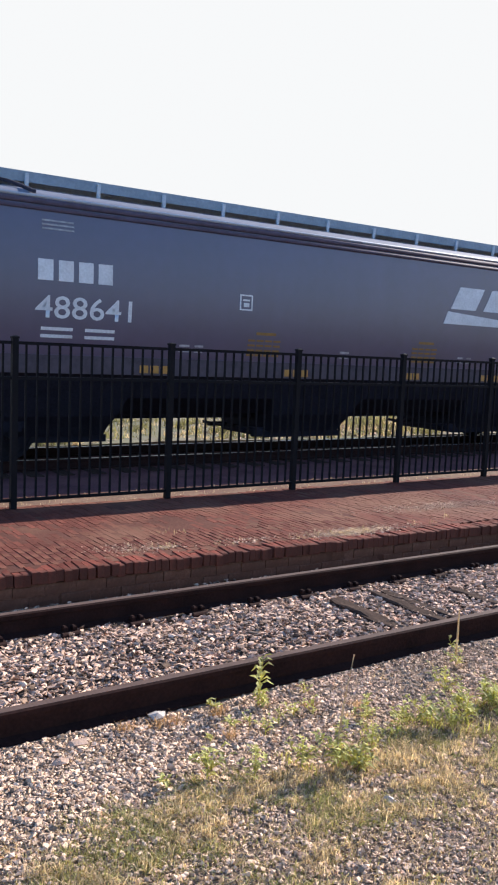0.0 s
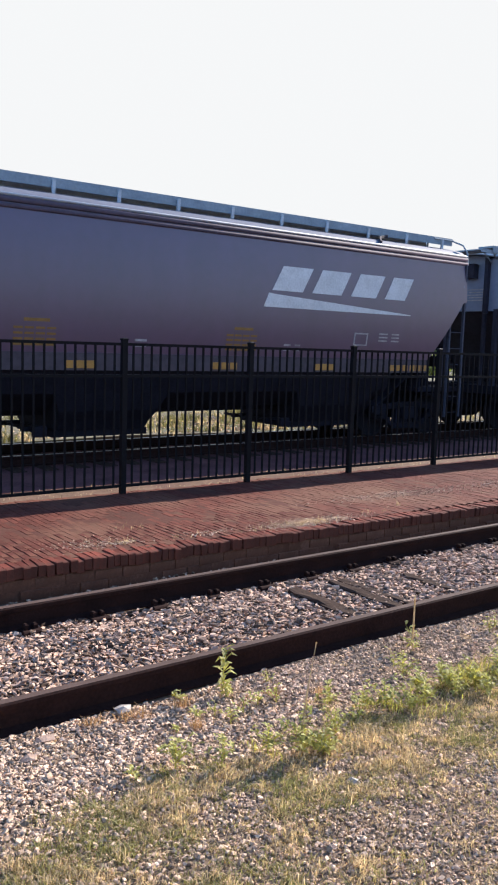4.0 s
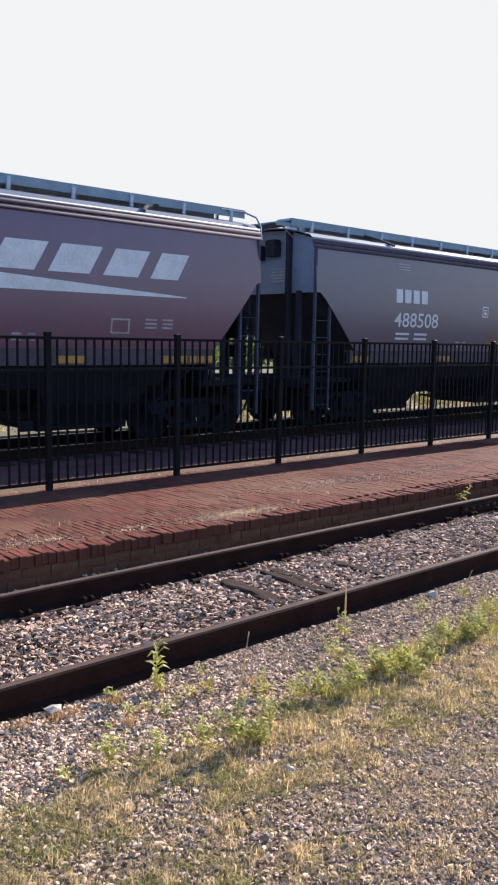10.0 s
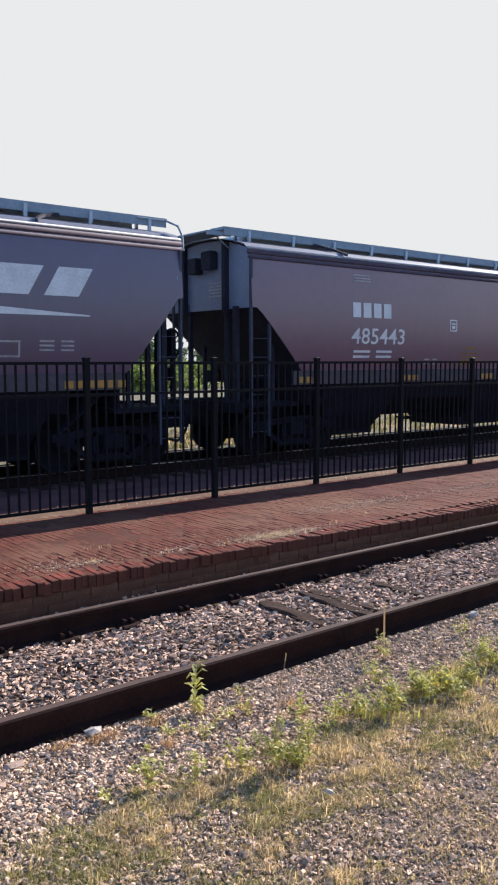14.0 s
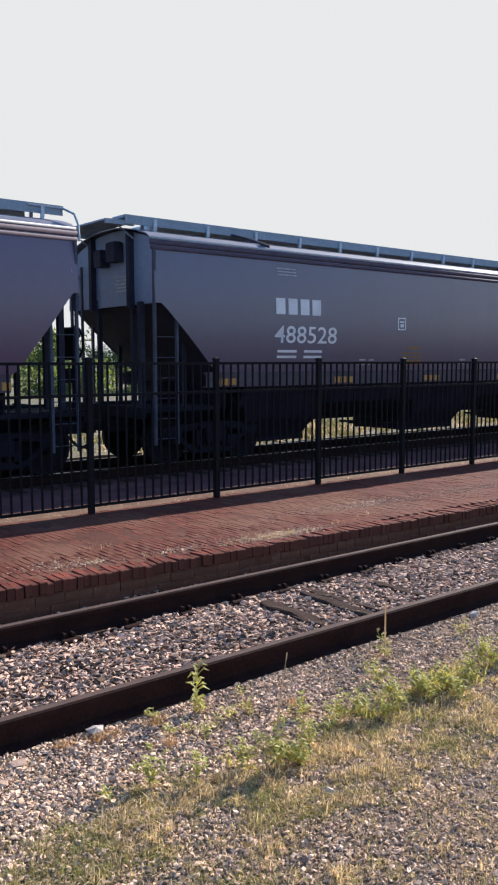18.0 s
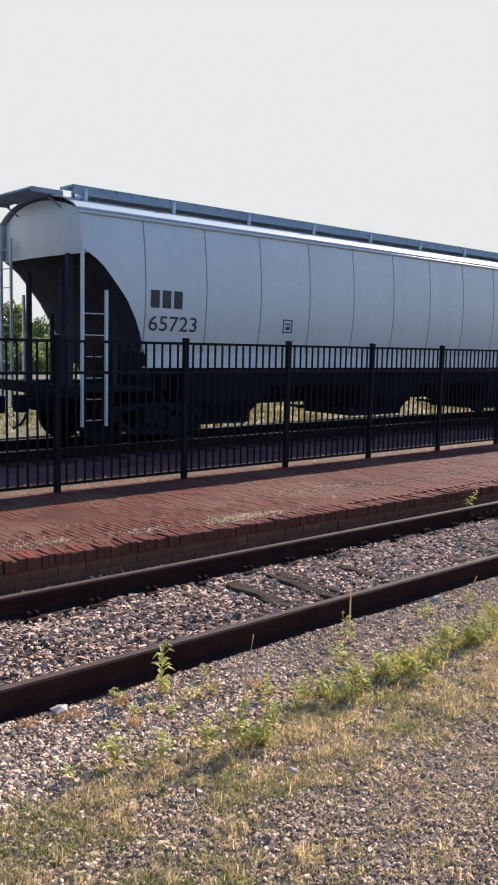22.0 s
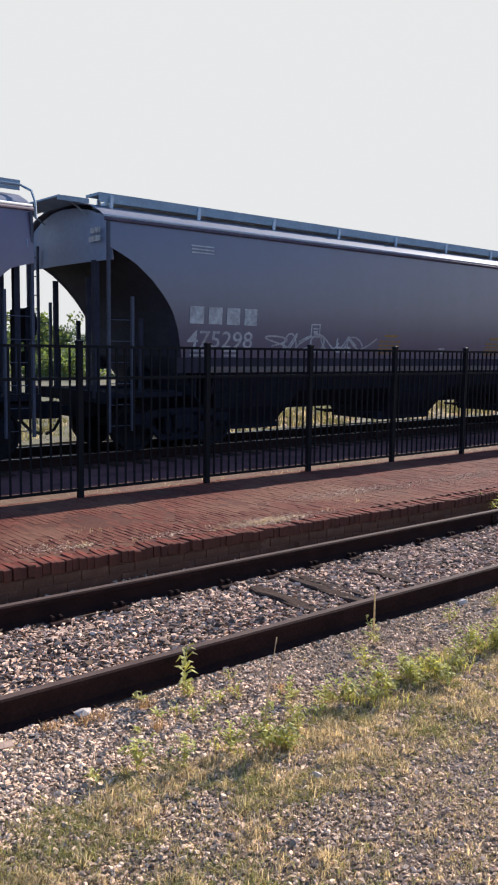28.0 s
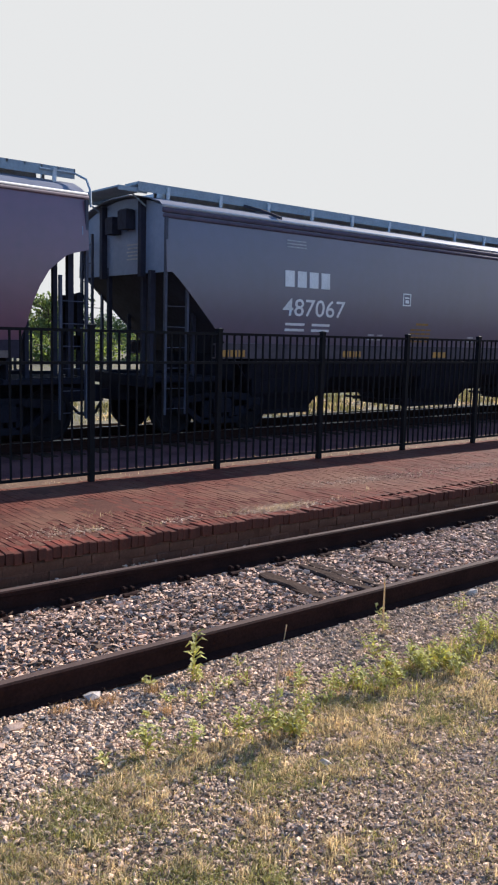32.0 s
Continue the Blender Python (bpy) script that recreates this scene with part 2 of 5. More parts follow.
# ---- mesh helpers ----
class Shape:
    """Vertices and faces gathered for one mesh."""

    def __init__(self):
        self.v, self.f, self.smooth = [], [], False

    def box(self, x0, x1, y0, y1, z0, z1):
        k = len(self.v)
        self.v += [(x, y, z) for z in (z0, z1) for y in (y0, y1) for x in (x0, x1)]
        self.f += [tuple(k + i for i in q) for q in ((0, 2, 3, 1), (4, 5, 7, 6), (0, 1, 5, 4), (2, 6, 7, 3), (0, 4, 6, 2), (1, 3, 7, 5))]
        return self

    def chamfered(self, x0, x1, y0, y1, z0, z1, c):
        """A block whose top edges are cut by c."""
        k = len(self.v)
        self.v += [(x0, y0, z0), (x1, y0, z0), (x1, y1, z0), (x0, y1, z0), (x0, y0, z1 - c), (x1, y0, z1 - c), (x1, y1, z1 - c), (x0, y1, z1 - c),
                   (x0 + c, y0 + c, z1), (x1 - c, y0 + c, z1), (x1 - c, y1 - c, z1), (x0 + c, y1 - c, z1)]
        self.f += [tuple(k + i for i in q) for q in ((3, 2, 1, 0), (0, 1, 5, 4), (1, 2, 6, 5), (2, 3, 7, 6), (3, 0, 4, 7),
                                                     (4, 5, 9, 8), (5, 6, 10, 9), (6, 7, 11, 10), (7, 4, 8, 11), (8, 9, 10, 11))]
        return self

    def loft(self, rings, caps=True, closed=True):
        k, n = len(self.v), len(rings[0])
        for ring in rings:
            self.v += [tuple(p) for p in ring]
        for i in range(len(rings) - 1):
            for j in range(n if closed else n - 1):
                a, b = k + i * n + j, k + i * n + (j + 1) % n
                self.f.append((a, b, b + n, a + n))
        if caps and closed:
            self.f.append(tuple(k + j for j in reversed(range(n))))
            self.f.append(tuple(k + (len(rings) - 1) * n + j for j in range(n)))
        return self

    def tube(self, points, r, sides=8):
        rings = []
        pts = [Vector(p) for p in points]
        for i, p in enumerate(pts):
            d = (pts[min(i + 1, len(pts) - 1)] - pts[max(i - 1, 0)]).normalized()
            u = d.cross(Vector((0, 0, 1)) if abs(d.z) < 0.9 else Vector((1, 0, 0))).normalized()
            w = d.cross(u)
            rr = r[i] if isinstance(r, (list, tuple)) else r
            rings.append([p + rr * (math.cos(a) * u + math.sin(a) * w) for a in (2 * math.pi * j / sides for j in range(sides))])
        return self.loft(rings)

    def disc(self, centre, axis_y_half, r, sides=24, rings=((1.0, 0.0),)):
        """A turned body about the y axis: rings of (radius share, y share)."""
        cx, cy, cz = centre
        return self.loft([[(cx + r * s * math.cos(2 * math.pi * j / sides), cy + axis_y_half * h, cz + r * s * math.sin(2 * math.pi * j / sides)) for j in range(sides)]
                          for s, h in rings])

    def sheet(self, grid, offset):
        """A plate: a grid of points, and the same grid moved by offset(point), joined at the rim."""
        k, n, m = len(self.v), len(grid), len(grid[0])
        self.v += [tuple(p) for row in grid for p in row]
        self.v += [tuple(Vector(p) + Vector(offset)) for row in grid for p in row]
        q = n * m
        for i in range(n - 1):
            for j in range(m - 1):
                a = k + i * m + j
                self.f.append((a, a + 1, a + m + 1, a + m))
                self.f.append((q + a + m, q + a + m + 1, q + a + 1, q + a))
        rim = [i * m for i in range(n)] + [(n - 1) * m + j for j in range(1, m)] + [i * m + m - 1 for i in range(n - 2, -1, -1)] + [j for j in range(m - 2, 0, -1)]
        o = len(self.v)      # the rim has vertices of its own, so that smooth faces end cleanly
        self.v += [self.v[k + a] for a in rim] + [self.v[k + q + a] for a in rim]
        for i in range(len(rim)):
            j = (i + 1) % len(rim)
            self.f.append((o + j, o + i, o + len(rim) + i, o + len(rim) + j))
        return self

    def mesh(self, name, mat, smooth=False):
        me = bpy.data.meshes.new(name)
        me.from_pydata(self.v, [], self.f)
        me.materials.append(mat)
        if smooth:
            me.shade_smooth()
        me.update()
        return me


def part(name, shape, mat, parent, label="", at=None, smooth=False):
    """One mesh object under a thing or a part. shape: a Shape, or a mesh to share."""
    me = shape if isinstance(shape, bpy.types.Mesh) else shape.mesh(name, mat, smooth)
    ob = new(name, me)
    ob.parent = parent
    if at is not None:
        ob.matrix_basis = at
    return tagged(ob, label=label)


def thing(name, label, category, group="", kind="", at=None, shape=None, mat=None, smooth=False):
    ob = new(name, shape.mesh(name, mat, smooth) if shape else None)
    if at is not None:
        ob.matrix_basis = at
    return tagged(ob, label, category, group, kind)


# ---- the lie of the place (metres; x along the tracks, y away from the viewer) ----
NEAR_Y, GAUGE, RAIL_Z = 3.967, 1.505, 0.17          # siding: first rail's centre, head to head, head's height
PLAT_Y0, PLAT_Y1, PLAT_Z = 5.93, 9.33, 0.25         # brick platform
FENCE_Y, POST_X, POST_STEP, FENCE_H = 8.68, 4.10, 1.88, 1.86
TRAIN_Y, TRAIN_Z, PITCH = 13.68, 0.15, 18.653       # main track: centre, rail head, coupler to coupler
X0, X1 = -30.0, 120.0                               # reach of the tracks and the platform

ground_shape = Shape()
xs = [-2500, -400, -60, -10] + [x * 0.5 for x in range(-10, 50)] + [26, 34, 50, 120, 500, 2500]
ys = [-2500, -300, -40, -6] + [y * 0.25 for y in range(-16, 24)] + [6, 8, 10, 11, 16.5, 18, 22, 30, 45, 70, 120, 300, 900, 2500]
for y in ys:
    for x in xs:
        near = -3 <= x <= 25 and -3 <= y <= 5.8
        z = 0.022 * noise.noise((x * 0.9, y * 0.9, 0)) if near else 0.0
        if y > 4.9:
            z = -0.05
        if y > 5.5:
            z = -0.04
        if 8.5 < y < 17:
            z = -0.17
        if y > 17:
            z = -0.04 + 0.25 * noise.noise((x * 0.05, y * 0.08, 3)) * min(1, (y - 17) / 20)
        ground_shape.v.append((x, y, z))
for i in range(len(ys) - 1):
    for j in range(len(xs) - 1):
        a = i * len(xs) + j
        ground_shape.f.append((a, a + 1, a + len(xs) + 1, a + len(xs)))
ground = thing("ground", "gravelly earth with dry grass, open to the horizon", "ground", kind="structure", shape=ground_shape, mat=EARTH, smooth=True)

# sunlit dry meadow past the main track
m_shape = Shape()
mx, my = [x * 4 for x in range(-30, 90)], [15.62 + i * 1.2 for i in range(61)]
m_shape.sheet([[(x, y, 0.02 + 0.10 * noise.noise((x * 0.21, y * 0.3, 1)) + 0.004 * (y - 16.6)) for x in mx] for y in my], (0, 0, -0.4))
meadow = thing("meadow", "sunlit dry grass and gravel verge beyond the main track", "ground", kind="structure", shape=m_shape, mat=MEADOW, smooth=True)

bed = Shape().loft([[(x, TRAIN_Y - 4.3, -0.2), (x, TRAIN_Y + 2.9, -0.2), (x, TRAIN_Y + 1.9, -0.03), (x, TRAIN_Y - 4.2, -0.05)] for x in (X0, X1)])
thing("ballast_bed", "dark cinder and ballast bed under the main track", "ballast", kind="structure", shape=bed, mat=ASPHALT)


def rail_ring(x, y, z):
    """A flat-bottom rail's section, head at z."""
    return [(x, y + a, z + b) for a, b in ((-0.07, -0.17), (0.07, -0.17), (0.07, -0.158), (0.012, -0.14), (0.010, -0.048), (0.036, -0.036), (0.037, -0.008),
                                           (0.028, 0.0), (-0.028, 0.0), (-0.037, -0.008), (-0.036, -0.036), (-0.010, -0.048), (-0.012, -0.14), (-0.07, -0.158))]


def rail(y, z, label, top):
    ob = thing("rail", label, "rail", group="rails", kind="structure", shape=Shape().loft([rail_ring(x, y, z) for x in (X0, X1)]), mat=RAIL_RUST)
    part("running_face", Shape().box(X0, X1, y - 0.027, y + 0.027, z - 0.002, z + 0.003), top, ob)
    return ob


rail(NEAR_Y, RAIL_Z, "rusty brown steel rail of the unused siding", RAIL_TOP)
rail(NEAR_Y + GAUGE, RAIL_Z, "rusty brown steel rail of the unused siding", RAIL_TOP)
rail(TRAIN_Y - 0.7525, TRAIN_Z, "main track rail with a polished head", RAIL_BRIGHT)
rail(TRAIN_Y + 0.7525, TRAIN_Z, "main track rail with a polished head", RAIL_BRIGHT)

platform = thing("platform", "old red brick station platform with sandy patches", "platform", kind="structure",
                 shape=Shape().box(X0, X1, PLAT_Y0 + 0.30, PLAT_Y1, -0.1, PLAT_Z - 0.0065), mat=SAND)


def edge_y(x):
    """The platform's edge runs slightly askew to the siding, then along it."""
    return 6.12 - 0.030 * (min(max(x, 0.0), 8.0) - 2.0)


def brick_mesh(name, a, b, c, mat, seed):
    """A worn brick, a x b x c metres, its upper edges rounded and corners uneven."""
    r = random.Random(seed)
    sh = Shape().chamfered(-a / 2, a / 2, -b / 2, b / 2, -c, 0, min(a, b) * 0.09)
    sh.v = [(x + r.uniform(-0.003, 0.003), y + r.uniform(-0.003, 0.003), z + (r.uniform(-0.004, 0.002) if z > -c else 0)) for x, y, z in sh.v]
    return sh.mesh(name, mat)


def brick_field(places, seed):
    """Many bricks joined: places are x, y, turn, z and size."""
    sh = Shape()
    r = random.Random(seed)
    for x, y, z, a, b in places:
        sh.chamfered(x - a / 2, x + a / 2, y - b / 2, y + b / 2, z - 0.06, z, 0.003)
        dz, dx = r.uniform(-0.0025, 0.0015), r.uniform(-0.003, 0.003)
        for k in range(len(sh.v) - 4, len(sh.v)):
            p = sh.v[k]
            sh.v[k] = (p[0], p[1], p[2] + dz + dx * (p[0] - x) * 8)
    return sh


PAVERS = [brick_mesh("brick", 0.066, 0.196, 0.06, BRICK, i) for i in range(6)]
HEADERS = [brick_mesh("brick", 0.064, 0.215, 0.10, HEAD_BRICK, 20 + i) for i in range(6)]
STRETCHERS = [brick_mesh("brick", 0.25, 0.10, 0.085, WALL_BRICK, 40 + i) for i in range(5)]
br = random.Random(11)
loose, far_headers = [], []
x = -6.0
while x < 45:
    w = 0.0672
    y = edge_y(x) + 0.105 + br.uniform(-0.014, 0.014)
    if br.random() < 0.012 and x > 2:
        x += w
        continue
    if 0.6 < x < 12.5:
        part("brick", br.choice(HEADERS), None, platform, at=pose(x, y, PLAT_Z + br.uniform(-0.010, 0.004), br.uniform(-2.5, 2.5), br.uniform(-2, 2), br.uniform(-4, 4)))
    else:
        far_headers.append((x, y, PLAT_Z + br.uniform(-0.012, 0.006), 0.068, 0.215))
    x += w
for row, z in enumerate((PLAT_Z - 0.112, PLAT_Z - 0.202)):
    x = 0.5 + 0.13 * row
    while x < 9.5:
        part("brick", br.choice(STRETCHERS), None, platform, at=pose(x, edge_y(x) + 0.072 + br.uniform(-0.008, 0.008), z + br.uniform(-0.004, 0.004), 0, 0, br.uniform(-1, 1)))
        x += 0.262
wall = Shape().loft([[(x, edge_y(x) + 0.03, -0.1), (x, edge_y(x) + 0.2, -0.1), (x, edge_y(x) + 0.2, PLAT_Z - 0.11), (x, edge_y(x) + 0.03, PLAT_Z - 0.11)] for x in (-6.0, 0.0, 2, 4, 6, 8, 45)])
part("kerb_core", wall, WALL_BRICK, platform)
count = 0
for i in range(int((45 + 6) / 0.07)):
    x = -6 + i * 0.07
    y = edge_y(x) + (0.20 if i % 2 else 0.10) + br.uniform(-0.035, 0.035)
    while y < (8.62 if x < 25 else 8.0):
        y += 0.2025
        z = PLAT_Z - 0.003 + 0.006 * noise.noise((x * 1.3, y * 1.3, 2)) + br.uniform(-0.002, 0.0012)
        if count < 120 and 1.4 < x < 5.5 and y < 7.0 and br.random() < 0.55:
            part("brick", br.choice(PAVERS), None, platform, at=pose(x, y, z, br.uniform(-1.5, 1.5), br.uniform(-1.5, 1.5), br.uniform(-2, 2)))
            count += 1
        else:
            loose.append((x + br.uniform(-0.003, 0.003), y, z, 0.0665, 0.1985))
tagged(part("paving_field", brick_field(loose + far_headers, 3), BRICK, platform), kind="stuff")
# pale sand and dry litter along the fence
strip = Shape()
for i in range(120):
    x = 0.5 + i * 0.25
    a, b = 8.70 + 0.05 * noise.noise((x, 0, 0)), 9.36 + 0.03 * noise.noise((x * 0.8, 4, 0))
    strip.v += [(x, a, PLAT_Z - 0.012), (x, (a + b) / 2, PLAT_Z + 0.022 + 0.015 * noise.noise((x * 2, 1, 1))), (x, b, PLAT_Z - 0.02)]
    if i:
        k = 3 * i
        strip.f += [(k - 3, k, k + 1, k - 2), (k - 2, k + 1, k + 2, k - 1)]
thing("sand_strip", "pale sand and dry litter along the foot of the fence", "sand", kind="structure", shape=strip, mat=PALE, smooth=True)


# ties of the main track, sunk in the dark bed
main_tie = Shape().chamfered(-0.11, 0.11, -1.3, 1.3, -0.12, 0, 0.012).mesh("railway_tie", WOOD)
for k in range(64):
    tie_ob = new("railway_tie", main_tie)
    tie_ob.matrix_basis = pose(-4 + 0.52 * k, TRAIN_Y, -0.020, 0, 0, 1.2 * math.sin(k * 5))
    tagged(tie_ob, "dark creosoted timber tie under the main track", "railway tie", "ties of the main track")

# ---- fence ----
fence = thing("fence", "black painted steel picket fence standing on the brick platform", "fence")
post_mesh = Shape().box(-0.033, 0.033, -0.033, 0.033, 0, FENCE_H - 0.02).mesh("post", FENCE)
cap_mesh = Shape().loft([[(s * a, s * b, z) for a, b in ((-1, -1), (1, -1), (1, 1), (-1, 1))] for s, z in ((0.039, 0), (0.039, 0.018), (0.012, 0.03))]).mesh("post_cap", FENCE)
picket_mesh = Shape().box(-0.0105, 0.0105, -0.0105, 0.0105, 0.08, FENCE_H - 0.06).mesh("picket", FENCE)
rail_mesh = Shape().loft([[(x, a, b) for a, b in ((-0.018, 0), (0.018, 0), (0.018, 0.034), (-0.018, 0.034))] for x in (0.033, POST_STEP - 0.033)]).mesh("fence_rail", FENCE)
PICKETS = 14
for i in range(-3, 20):
    x = POST_X + POST_STEP * i
    post = part("post", post_mesh, None, fence, at=pose(x, FENCE_Y, PLAT_Z, 0, 0, random.uniform(-1, 1)))
    part("post_cap", cap_mesh, None, post, at=pose(0, 0, FENCE_H - 0.02))
    for z in (0.075, 1.40, FENCE_H - 0.085):
        part("fence_rail", rail_mesh, None, fence, at=pose(x, FENCE_Y, PLAT_Z + z))
    if i < 14:
        for j in range(1, PICKETS + 1):
            part("picket", picket_mesh, None, fence, at=pose(x + POST_STEP * j / (PICKETS + 1), FENCE_Y, PLAT_Z))
    else:
        far = Shape()
        for j in range(1, PICKETS + 1):
            u = x + POST_STEP * j / (PICKETS + 1)
            far.box(u - 0.0105, u + 0.0105, FENCE_Y - 0.0105, FENCE_Y + 0.0105, PLAT_Z + 0.08, PLAT_Z + FENCE_H - 0.06)
        part("far_pickets", far, FENCE, fence)

# ---- hopper cars ----
SIDE_X0, SIDE_X1, EAVE, SILL_T, SILL_B = 0.60, 17.63, 4.01, 1.70, 1.44


def half_width(z):
    d = z - 2.75
    return 1.60 - (0.075 if d > 0 else 0.11) * d * d


SHORT_CUT = ((0.0, 3.42), (0.35, 3.20), (0.6, 2.92), (0.85, 2.62), (1.05, 2.28), (1.2, 1.95), (1.28, 1.70))
LONG_CUT = ((0.0, 3.38), (0.35, 3.12), (0.67, 2.84), (1.0, 2.48), (1.34, 2.07), (1.5, 1.80), (1.54, 1.70))
ROUND_CUT = ((0.0, 3.55), (0.2, 3.47), (0.5, 3.32), (0.83, 3.06), (1.1, 2.77), (1.27, 2.53), (1.4, 2.22), (1.47, 1.97), (1.54, 1.70))
REAR_CUT = ((0.0, 3.17), (0.37, 3.08), (0.69, 2.82), (0.9, 2.48), (1.02, 2.13), (1.07, 1.85), (1.09, 1.70))
END_CUT = SHORT_CUT          # the cut at the leading end of the car being built


def cut(kind, x):
    """Lower edge of the side sheet at x, which rises towards both ends of the car."""
    u = min(x - SIDE_X0, SIDE_X1 - x)
    if kind == "straight":
        if SIDE_X1 - x < x - SIDE_X0:
            return max(SILL_T, min(3.02, 3.02 - 1.32 * (u - 0.10)))
        return max(SILL_T, min(2.93, 2.93 - 0.98 * (u - 0.14)))
    pts = END_CUT if x - SIDE_X0 < SIDE_X1 - x else REAR_CUT
    for (a, za), (b, zb) in zip(pts, pts[1:]):
        if u <= b:
            return za + (zb - za) * (u - a) / (b - a)
    return SILL_T


MESHES = {}


def shared(key, make, mat, smooth=False):
    key = (*key, SIDE_X0)
    if key not in MESHES:
        MESHES[key] = make().mesh(key[0], mat, smooth)
    return MESHES[key]


def side_sheet(kind, s):
    ends = [0, 0.06, 0.12, 0.25, 0.4, 0.55, 0.7, 0.85, 0.95, 1.05, 1.15, 1.22, 1.29, 1.34, 1.40, 1.45, 1.50, 1.545, 1.67, 2.2]
    xs = [SIDE_X0 + u for u in ends] + [SIDE_X0 + 2.2 + (SIDE_X1 - SIDE_X0 - 4.4) * i / 12 for i in range(1, 12)] + [SIDE_X1 - u for u in reversed(ends)]
    grid = []
    for x in xs:
        zb = cut(kind, x)
        grid.append([(x, s * half_width(zb + (EAVE - zb) * j / 12), zb + (EAVE - zb) * j / 12) for j in range(13)])
    return Shape().sheet(grid, (0, -s * 0.012, 0))


def roof_sheet(kind):
    half = [(1.50, EAVE), (1.48, EAVE + 0.035), (1.36, EAVE + 0.13), (1.0, EAVE + 0.23), (0.55, EAVE + 0.31), (0.28, EAVE + 0.34)]
    if kind == "arc":
        half = [(1.50, EAVE), (1.46, EAVE + 0.05), (1.3, EAVE + 0.15), (1.0, EAVE + 0.27), (0.55, EAVE + 0.36), (0.2, EAVE + 0.39)]
    prof = [(-y, z) for y, z in half] + [(y, z) for y, z in reversed(half)]
    return Shape().sheet([[(x, y, z) for y, z in prof] for x in (SIDE_X0 - 0.02, 5, 9, 13, SIDE_X1 + 0.02)], (0, 0, -0.02))


def eave_chord(s):
    sh = Shape()
    for z, r, o in ((EAVE - 0.035, 0.045, 0.0), (EAVE - 0.13, 0.035, 0.0)):
        y = s * (half_width(z) + 0.01)
        ring = [(y + s * r * math.cos(a) * 0.8, z + r * math.sin(a)) for a in (2 * math.pi * j / 8 for j in range(8))]
        sh.loft([[(x, a, b) for a, b in ring] for x in (SIDE_X0 - 0.03, SIDE_X1 + 0.03)])
    return sh


def eave_round(s):
    y, z = s * 1.50, EAVE - 0.01
    return Shape().loft([[(x, y + s * 0.03 * math.cos(a), z + 0.03 * math.sin(a)) for a in (2 * math.pi * j / 10 for j in range(10))] for x in (SIDE_X0 - 0.03, SIDE_X1 + 0.03)])


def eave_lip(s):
    """A thin pale bar along the eave; its colour paints the roof edge's highlight."""
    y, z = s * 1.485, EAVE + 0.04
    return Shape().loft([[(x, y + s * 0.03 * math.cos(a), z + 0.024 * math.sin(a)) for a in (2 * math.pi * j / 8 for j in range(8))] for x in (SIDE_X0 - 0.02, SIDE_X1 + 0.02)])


def end_bulkhead(kind, e):
    """The upright top of the car's end, under the roof, slightly inside the side sheets."""
    sgn, x = (1, SIDE_X0 + 0.10) if e == 0 else (-1, SIDE_X1 - 0.10)
    low = (2.94 if e == 0 else 3.03) if kind == "straight" else 3.34 if e == 0 else 3.15
    cols = []
    for i in range(13):
        y = -1.47 + 2.94 * i / 12
        top = EAVE + 0.30 * (1 - (y / 1.49) ** 2)
        w = half_width(low)
        cols.append([(x - (0.0 if kind == "straight" else sgn * 0.10 * (1 - (y / 1.5) ** 2)), y * (w - 0.02) / 1.47 if z < 3.6 else y, z)
                     for z in (low, low + 0.35, 3.75, top)])
    return Shape().sheet(cols, (sgn * 0.015, 0, 0))


def slope_sheet(kind, e):
    sgn, x = (1, SIDE_X0 + 0.10) if e == 0 else (-1, SIDE_X1 - 0.10)
    if kind == "straight":
        path = [(0, 2.96), (0.05, 2.95), (1.28, 1.74), (2.1, 1.0), (2.55, 0.62)] if e == 0 else [(0, 3.05), (1.0, 1.74), (1.7, 1.0), (2.15, 0.62)]
    else:
        rim = END_CUT if e == 0 else REAR_CUT
        path = [(max(0.0, u - 0.10), z + 0.03) for u, z in rim] + [(rim[-1][0] + 0.28, 1.15), (rim[-1][0] + 0.8, 0.66)]
    return Shape().sheet([[(x + sgn * u, y * (half_width(z) - 0.015 if z > 1.7 else 1.35 - (1.7 - z) * 0.3), z) for y in (-1, -0.5, 0, 0.5, 1)] for u, z in path], (sgn * 0.012, 0, 0.01))


def belly():
    rings = []
    for x in (2.7, 15.5):
        rings.append([(x, -1.42, 1.46), (x, 1.42, 1.46), (x, 1.25, 1.05), (x, 0.75, 0.74), (x, -0.75, 0.74), (x, -1.25, 1.05)])
    return Shape().loft(rings)


def bay():
    def ring(a, b, z):
        return [(-a, -b, z), (a, -b, z), (a, b, z), (-a, b, z)]
    return Shape().loft([ring(1.08, 1.25, 1.05), ring(0.94, 1.12, 0.74), ring(0.86, 0.95, 0.55), ring(0.82, 0.85, 0.40)])


def gate():
    sh = Shape().box(-0.90, 0.90, -0.80, 0.80, 0.28, 0.40)
    sh.box(-1.35, -0.95, -0.62, -0.5, 0.38, 0.46).box(-1.35, -0.95, 0.5, 0.62, 0.38, 0.46)
    sh.tube([(-1.22, -1.0, 0.42), (-1.22, 1.0, 0.42)], 0.03)
    return sh.box(-1.34, -1.12, -1.08, -0.96, 0.33, 0.50)


def side_sill(s):
    y = s * 1.50
    return Shape().loft([[(x, y - s * a, z) for a, z in ((0.0, SILL_T + 0.02), (0.10, SILL_T + 0.02), (0.10, SILL_T - 0.015), (0.025, SILL_T - 0.02), (0.025, SILL_B + 0.025), (0.12, SILL_B + 0.02), (0.12, SILL_B), (0.0, SILL_B))]
                         for x in (1.75, SIDE_X1 - 1.15)])


